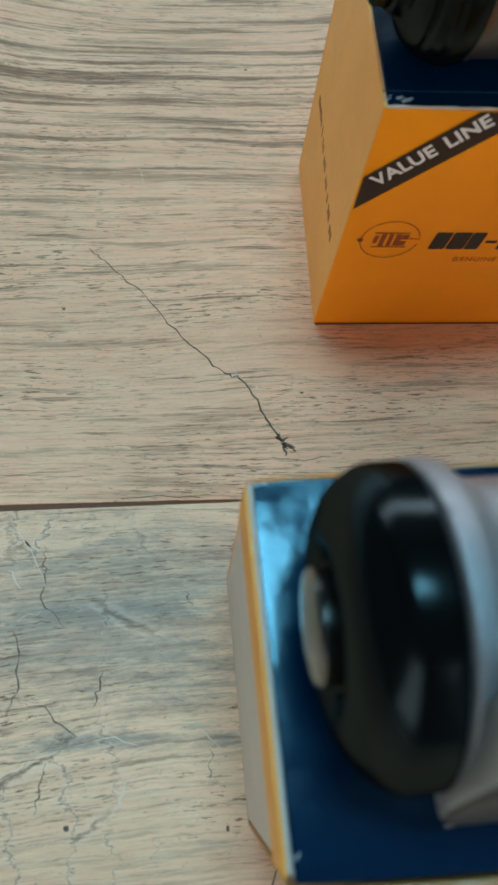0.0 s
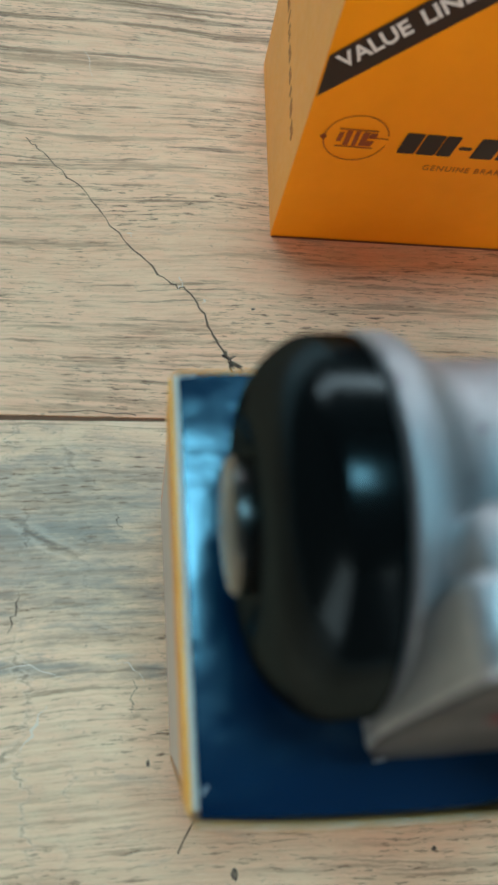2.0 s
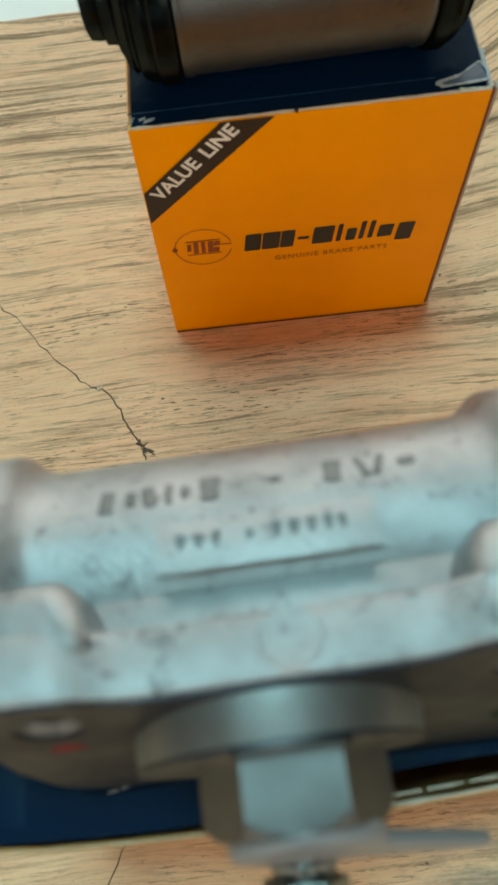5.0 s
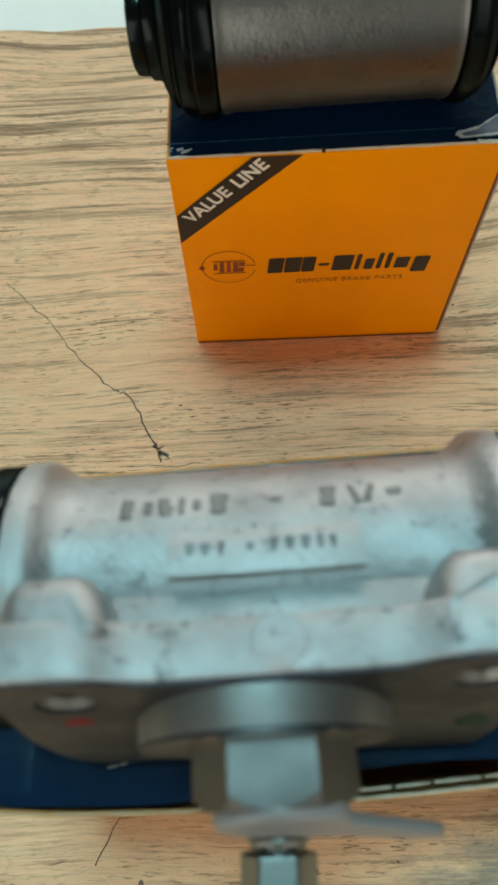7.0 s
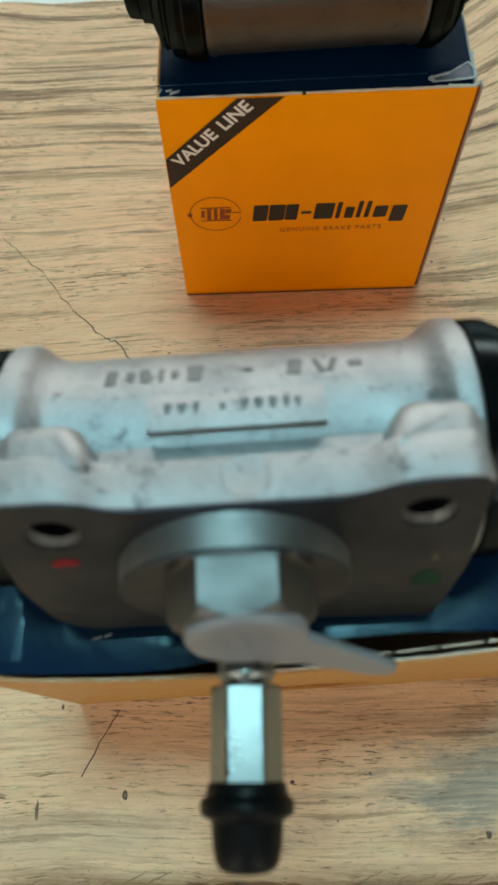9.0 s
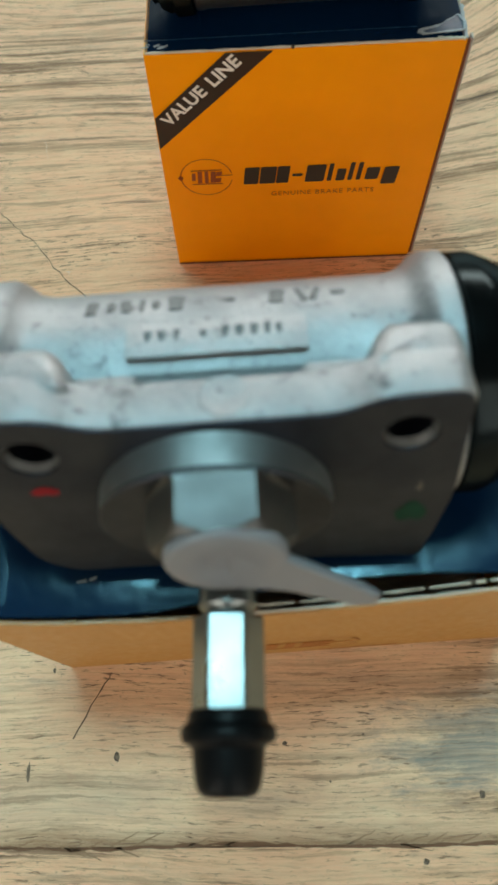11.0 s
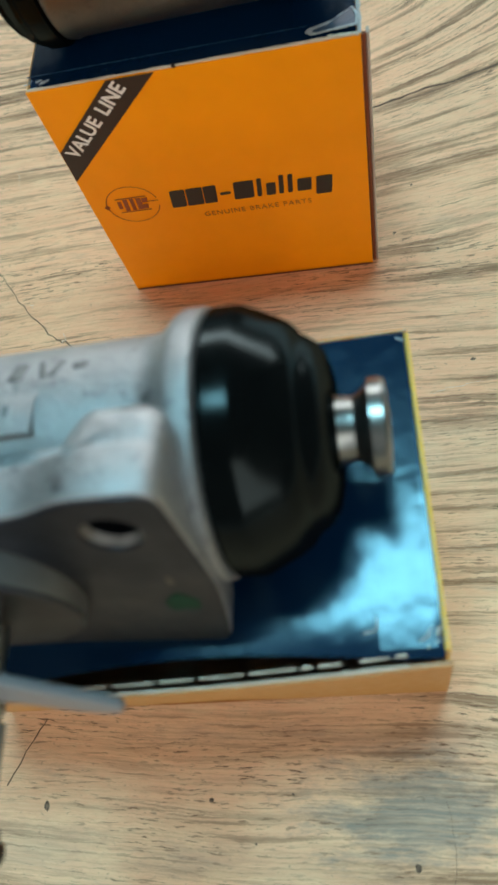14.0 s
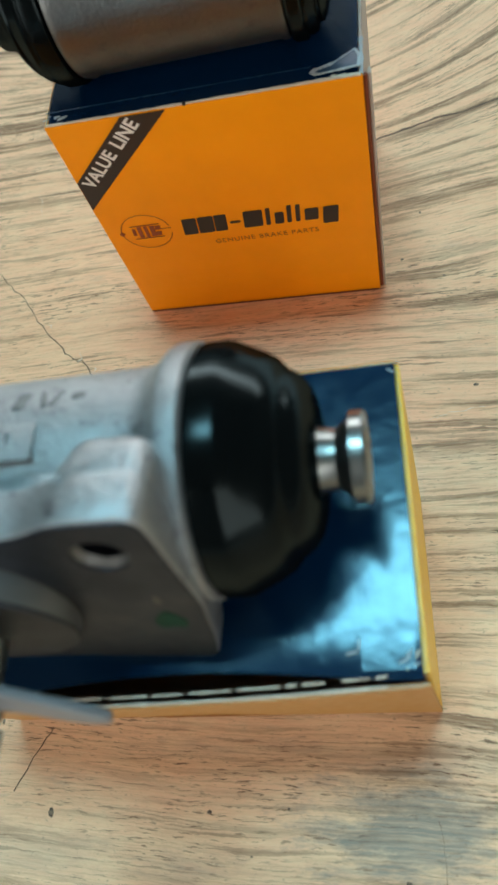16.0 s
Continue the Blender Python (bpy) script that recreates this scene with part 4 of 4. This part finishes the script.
# unreadable cast writing as rows of plain bars: x, width, height, lean
for x, w, h, lean in ((-14.8, 1.9, 2.7, 0.2), (-12.5, 1.3, 1.6, 0.0), (-10.8, 1.7, 2.5, -0.2), (-8.9, 1.0, 2.4, 0.1), (-7.3, 1.2, 1.4, 0.0), (-5.0, 2.4, 2.8, 0.1), (1.2, 1.7, 0.7, 0.0), (6.6, 2.2, 2.8, 0.3), (9.4, 1.0, 2.6, -0.8), (11.0, 1.0, 2.5, 0.8), (13.6, 2.2, 1.0, 0.0)):
    stroke([(x + lean * f, h * f + marks.uniform(-0.08, 0.08)) for f in (-0.5, -0.36, -0.12, 0.12, 0.36, 0.5)], w, -13, 12.9, cyl)
for x, w, h, lean in ((-8.0, 1.1, 1.4, 0.1), (-6.4, 1.2, 1.4, 0.0), (-4.8, 0.8, 1.5, 0.2), (-1.8, 0.9, 0.9, 0.0), (0.6, 1.0, 1.5, 0.2), (2.2, 1.2, 1.6, 0.0), (3.8, 1.2, 1.6, 0.1), (5.3, 0.9, 1.6, 0.0), (6.6, 0.9, 1.3, -0.1)):
    stroke([(x + lean * f, h * f + marks.uniform(-0.06, 0.06)) for f in (-0.5, -0.3, 0.0, 0.3, 0.5)], w, 11.5, 13.42, plate)
# rubber boots and pistons
for sign, rim, long, neck, face_at in ((1, 26.6, 12.2, 3.5, 17.8), (-1, -27.4, 9.2, 5.0, 9.9)):
    boot = part("dust_boot", revolve(boot_profile(sign, rim, long), F, 96), M_RUBBER, cyl, "black rubber dust boot", 30)
    pin = [(long - 4.0, 0), (long - 4.0, neck + 0.6), (long - 0.6, neck + 0.6), (long + 0.4, neck + 0.3), (face_at - 3.6, neck + 0.1), (face_at - 2.9, neck + 0.5), (face_at - 2.3, neck + 1.1), (face_at - 2.1, 5.0), (face_at - 1.9, 5.4), (face_at - 0.5, 5.4), (face_at - 0.1, 5.1), (face_at, 4.6), (face_at + 0.15, 2.0), (face_at + 0.2, 0)]
    if sign < 0:
        pin = [(5.0, 0), (5.0, 5.0), (face_at - 2.9, 5.0), (face_at - 2.6, 5.5), (face_at - 0.6, 5.6), (face_at - 0.15, 5.2), (face_at, 4.6), (face_at + 0.3, 2.0), (face_at + 0.4, 0)]
    part("piston_pin", revolve([(rim + sign * a, r) for a, r in pin], F, 64), M_STEEL if sign > 0 else M_PIN, cyl, "bright zinc-plated piston pin", 30)
# boss, hexagon, plug with tab
def milled(m, boss):
    """A six-sided hub with chamfered end, flush with the top of its boss and running out into it in a fillet."""
    bm = bmesh.new()
    rows = []
    to_boss = boss.inverted() @ m
    back = to_boss.inverted()
    for k in range(23):
        x = -1.4 + 8.0 * k / 22
        fillet = 1.2 - math.sqrt(max(0.0, 1.2 ** 2 - min(1.2, max(0.0, 1.2 - x)) ** 2))
        row = []
        for i in range(144):
            a = 2 * math.pi * i / 144
            off = (a + math.pi / 6) % (math.pi / 3) - math.pi / 6
            flare = fillet * min(1.0, max(0.0, (0.98 - math.cos(a)) * 3.0))
            r = min(8.0 + flare * 1.3 - 0.75 * max(0.0, x - 5.2) ** 1.3, (6.75 + flare) / math.cos(off))
            v = to_boss @ Vector((x, r * math.sin(a), r * math.cos(a)))
            far = math.hypot(v.y, v.z)
            most = 13.0
            if far > most and v.x < 2.9:
                v.y, v.z = v.y * most / far, v.z * most / far
            row.append(bm.verts.new(back @ v))
        rows.append(row)
    for a, b in zip(rows, rows[1:]):
        for i in range(144):
            bm.faces.new((a[i], a[(i + 1) % 144], b[(i + 1) % 144], b[i]))
    bm.faces.new(rows[0][::-1])
    bm.faces.new(rows[-1])
    bm.transform(m)
    bmesh.ops.recalc_face_normals(bm, faces=bm.faces)
    return bm


to_n = F @ Matrix.Translation((-1.75, 16.3, 0.6)) @ Matrix.Rotation(radians(-7), 4, "X") @ Matrix.Rotation(radians(90), 4, "Z")
part("boss", revolve([(-2.5, 0), (-2.5, 13.3), (2.5, 13.05), (2.65, 13.0), (2.7, 12.9), (2.7, 0)], to_n, 72), M_RING, cyl, "turned metal boss", 30)


# thin disc whose dark colour carries the shade on the boss front
part("boss_face", revolve([(2.3, 0), (2.3, 13.08), (2.55, 13.08), (2.74, 12.9), (2.74, 0)], to_n, 72), M_FACE, cyl, "machined boss face, its shade put into a dark colour", 30)


def outward(x, y, z, up):
    """A drawing plane that looks to -y, turned with the cylinder and tipped up by some degrees."""
    return Matrix.Translation((x, y, z)) @ Matrix.Rotation(radians(2.5), 4, "Z") @ Matrix.Rotation(radians(90 - up), 4, "X")


ROUND = Matrix.Rotation(radians(-90), 4, "Y") @ Matrix.Rotation(radians(90), 4, "X")
part("hub", milled(outward(18.2, -95.4, 87.3, 1) @ ROUND, to_n), M_BOSS, cyl, "six-sided metal hub with milled flats", 28)
PT = outward(18.9, -102.4, 87.9, 11)
plug = part("plug", revolve([(-0.7, 0), (-0.7, 5.8), (0.0, 6.3), (0.8, 6.3), (1.3, 5.9), (1.5, 5.0), (1.35, 2.2), (1.1, 1.8), (1.1, 0)], PT @ ROUND, 48), M_PLUG, cyl, "milky translucent plastic plug", 30)
tab_pts = rounded([(0.5, 3.6), (6, 0.6), (15.0, -8.4), (16.7, -10.4), (16.2, -12.2), (13.6, -12.0), (6, -6.8), (0.5, -5.4)], 1.4)
part("tab", outline(tab_pts, 1.2, 0.4, outward(18.6, -103.2, 88.0, 13)), M_PLUG, plug, "", 40)
# bleeder screw
BL = Matrix.Translation((18.35, 0, 77.0)) @ Matrix.Rotation(radians(-90), 4, "Z")  # x runs towards -y
bleed = part("bleeder_screw", revolve([(97, 0), (97, 2.7), (103.4, 2.7), (103.8, 3.2), (105.6, 3.3), (106.2, 2.9), (106.8, 2.8), (108, 2.8), (108, 0)], BL, 40), M_STEEL, cyl, "zinc-plated bleeder screw", 30)
part("hexagon", prism(6, 4.0, 4.0, 106.8, 117.6, BL, 0.0, 0.25), M_STEEL, bleed, "", 10)
part("rubber_cap", revolve([(116.5, 0), (116.5, 3.9), (116.9, 4.25), (117.8, 4.35), (118.1, 4.8), (118.5, 5.0), (119.2, 5.0), (119.7, 4.8), (120.0, 4.1), (120.3, 3.8), (122.6, 3.6), (124.0, 3.3), (124.6, 2.9), (124.9, 2.3), (125.0, 0)], BL, 48), M_CAP, bleed, "black rubber bleeder cap", 30)
# bolt holes: bores darkened in colour for their shade, with a bright countersink
for hx, hu, hr in HOLES:
    to_hole = F @ Matrix.Translation((hx - 0.7, 0, hu)) @ Matrix.Rotation(radians(90), 4, "Z")
    hole = part("bolt_hole", revolve([(6.0, 0), (6.0, 2.72), (15.6, 2.72)], to_hole, 32), M_FACE, cyl, "bolt hole, its bore darkened in colour for shade", 30)
    part("countersink", revolve([(15.3, 2.5), (15.5, 2.65), (16.5, 3.0), (16.55, 3.05), (16.0, 3.1)], to_hole, 32), M_RING, hole, "bright chamfered rim", 30)
# paint marks
for x, u, rx, ru, mat in ((-20.2, 4.8, 1.6, 0.8, M_RED), (20.9, -5.2, 1.9, 2.1, M_GREEN), (21.2, 0.6, 0.35, 1.0, M_BOSS)):
    part("paint_mark", flat([(rx * math.cos(a), ru * math.sin(a) * (1 + 0.3 * math.sin(3 * a))) for a in [k * math.pi / 8 for k in range(16)]], F @ Matrix.Translation((x, 16.57, u)) @ Matrix.Rotation(radians(-90), 4, "X"), 0.06), mat, cyl)

# the second cylinder, on the carton behind
cyl2 = thing("wheel_cylinder", (31, 14.5, 63.4), "brake wheel cylinder on the carton behind, ribbed black boots", "wheel cylinder", "brake wheel cylinders")
G = Matrix.Translation((31, 14.6, 78.4)) @ Matrix.Rotation(radians(1.5), 4, "Z")
part("body", revolve([(-19.5, 0), (-19.5, 13.2), (-19.1, 14.0), (-18.0, 14.2), (-17.2, 13.9), (17.2, 13.9), (18.0, 14.2), (19.1, 14.0), (19.5, 13.2), (19.5, 0)], G, 96), M_CAST_DIM, cyl2, "cast aluminium cylinder body", 40)
for sign, long in ((-1, 1.0), (1, 0.75)):
    prof = [(19.4, 13.0), (19.6, 14.6), (20.2, 14.9), (22.6, 14.9), (23.2, 14.2), (23.6, 14.2), (24.0, 14.3), (25.4, 13.6), (25.9, 12.6), (26.3, 12.4), (26.7, 12.6), (27.6, 11.6), (28.0, 10.4), (28.4, 9.6), (28.6, 8.6), (29.2, 8.2), (30.4, 8.1), (30.8, 7.4), (31.6, 7.4), (32.8, 7.2), (33.2, 6.4), (33.2, 0)]
    part("dust_boot", revolve([(sign * (19.4 + (x - 19.4) * long), r) for x, r in prof], G, 72), M_RUBBER, cyl2, "black ribbed rubber dust boot", 30)
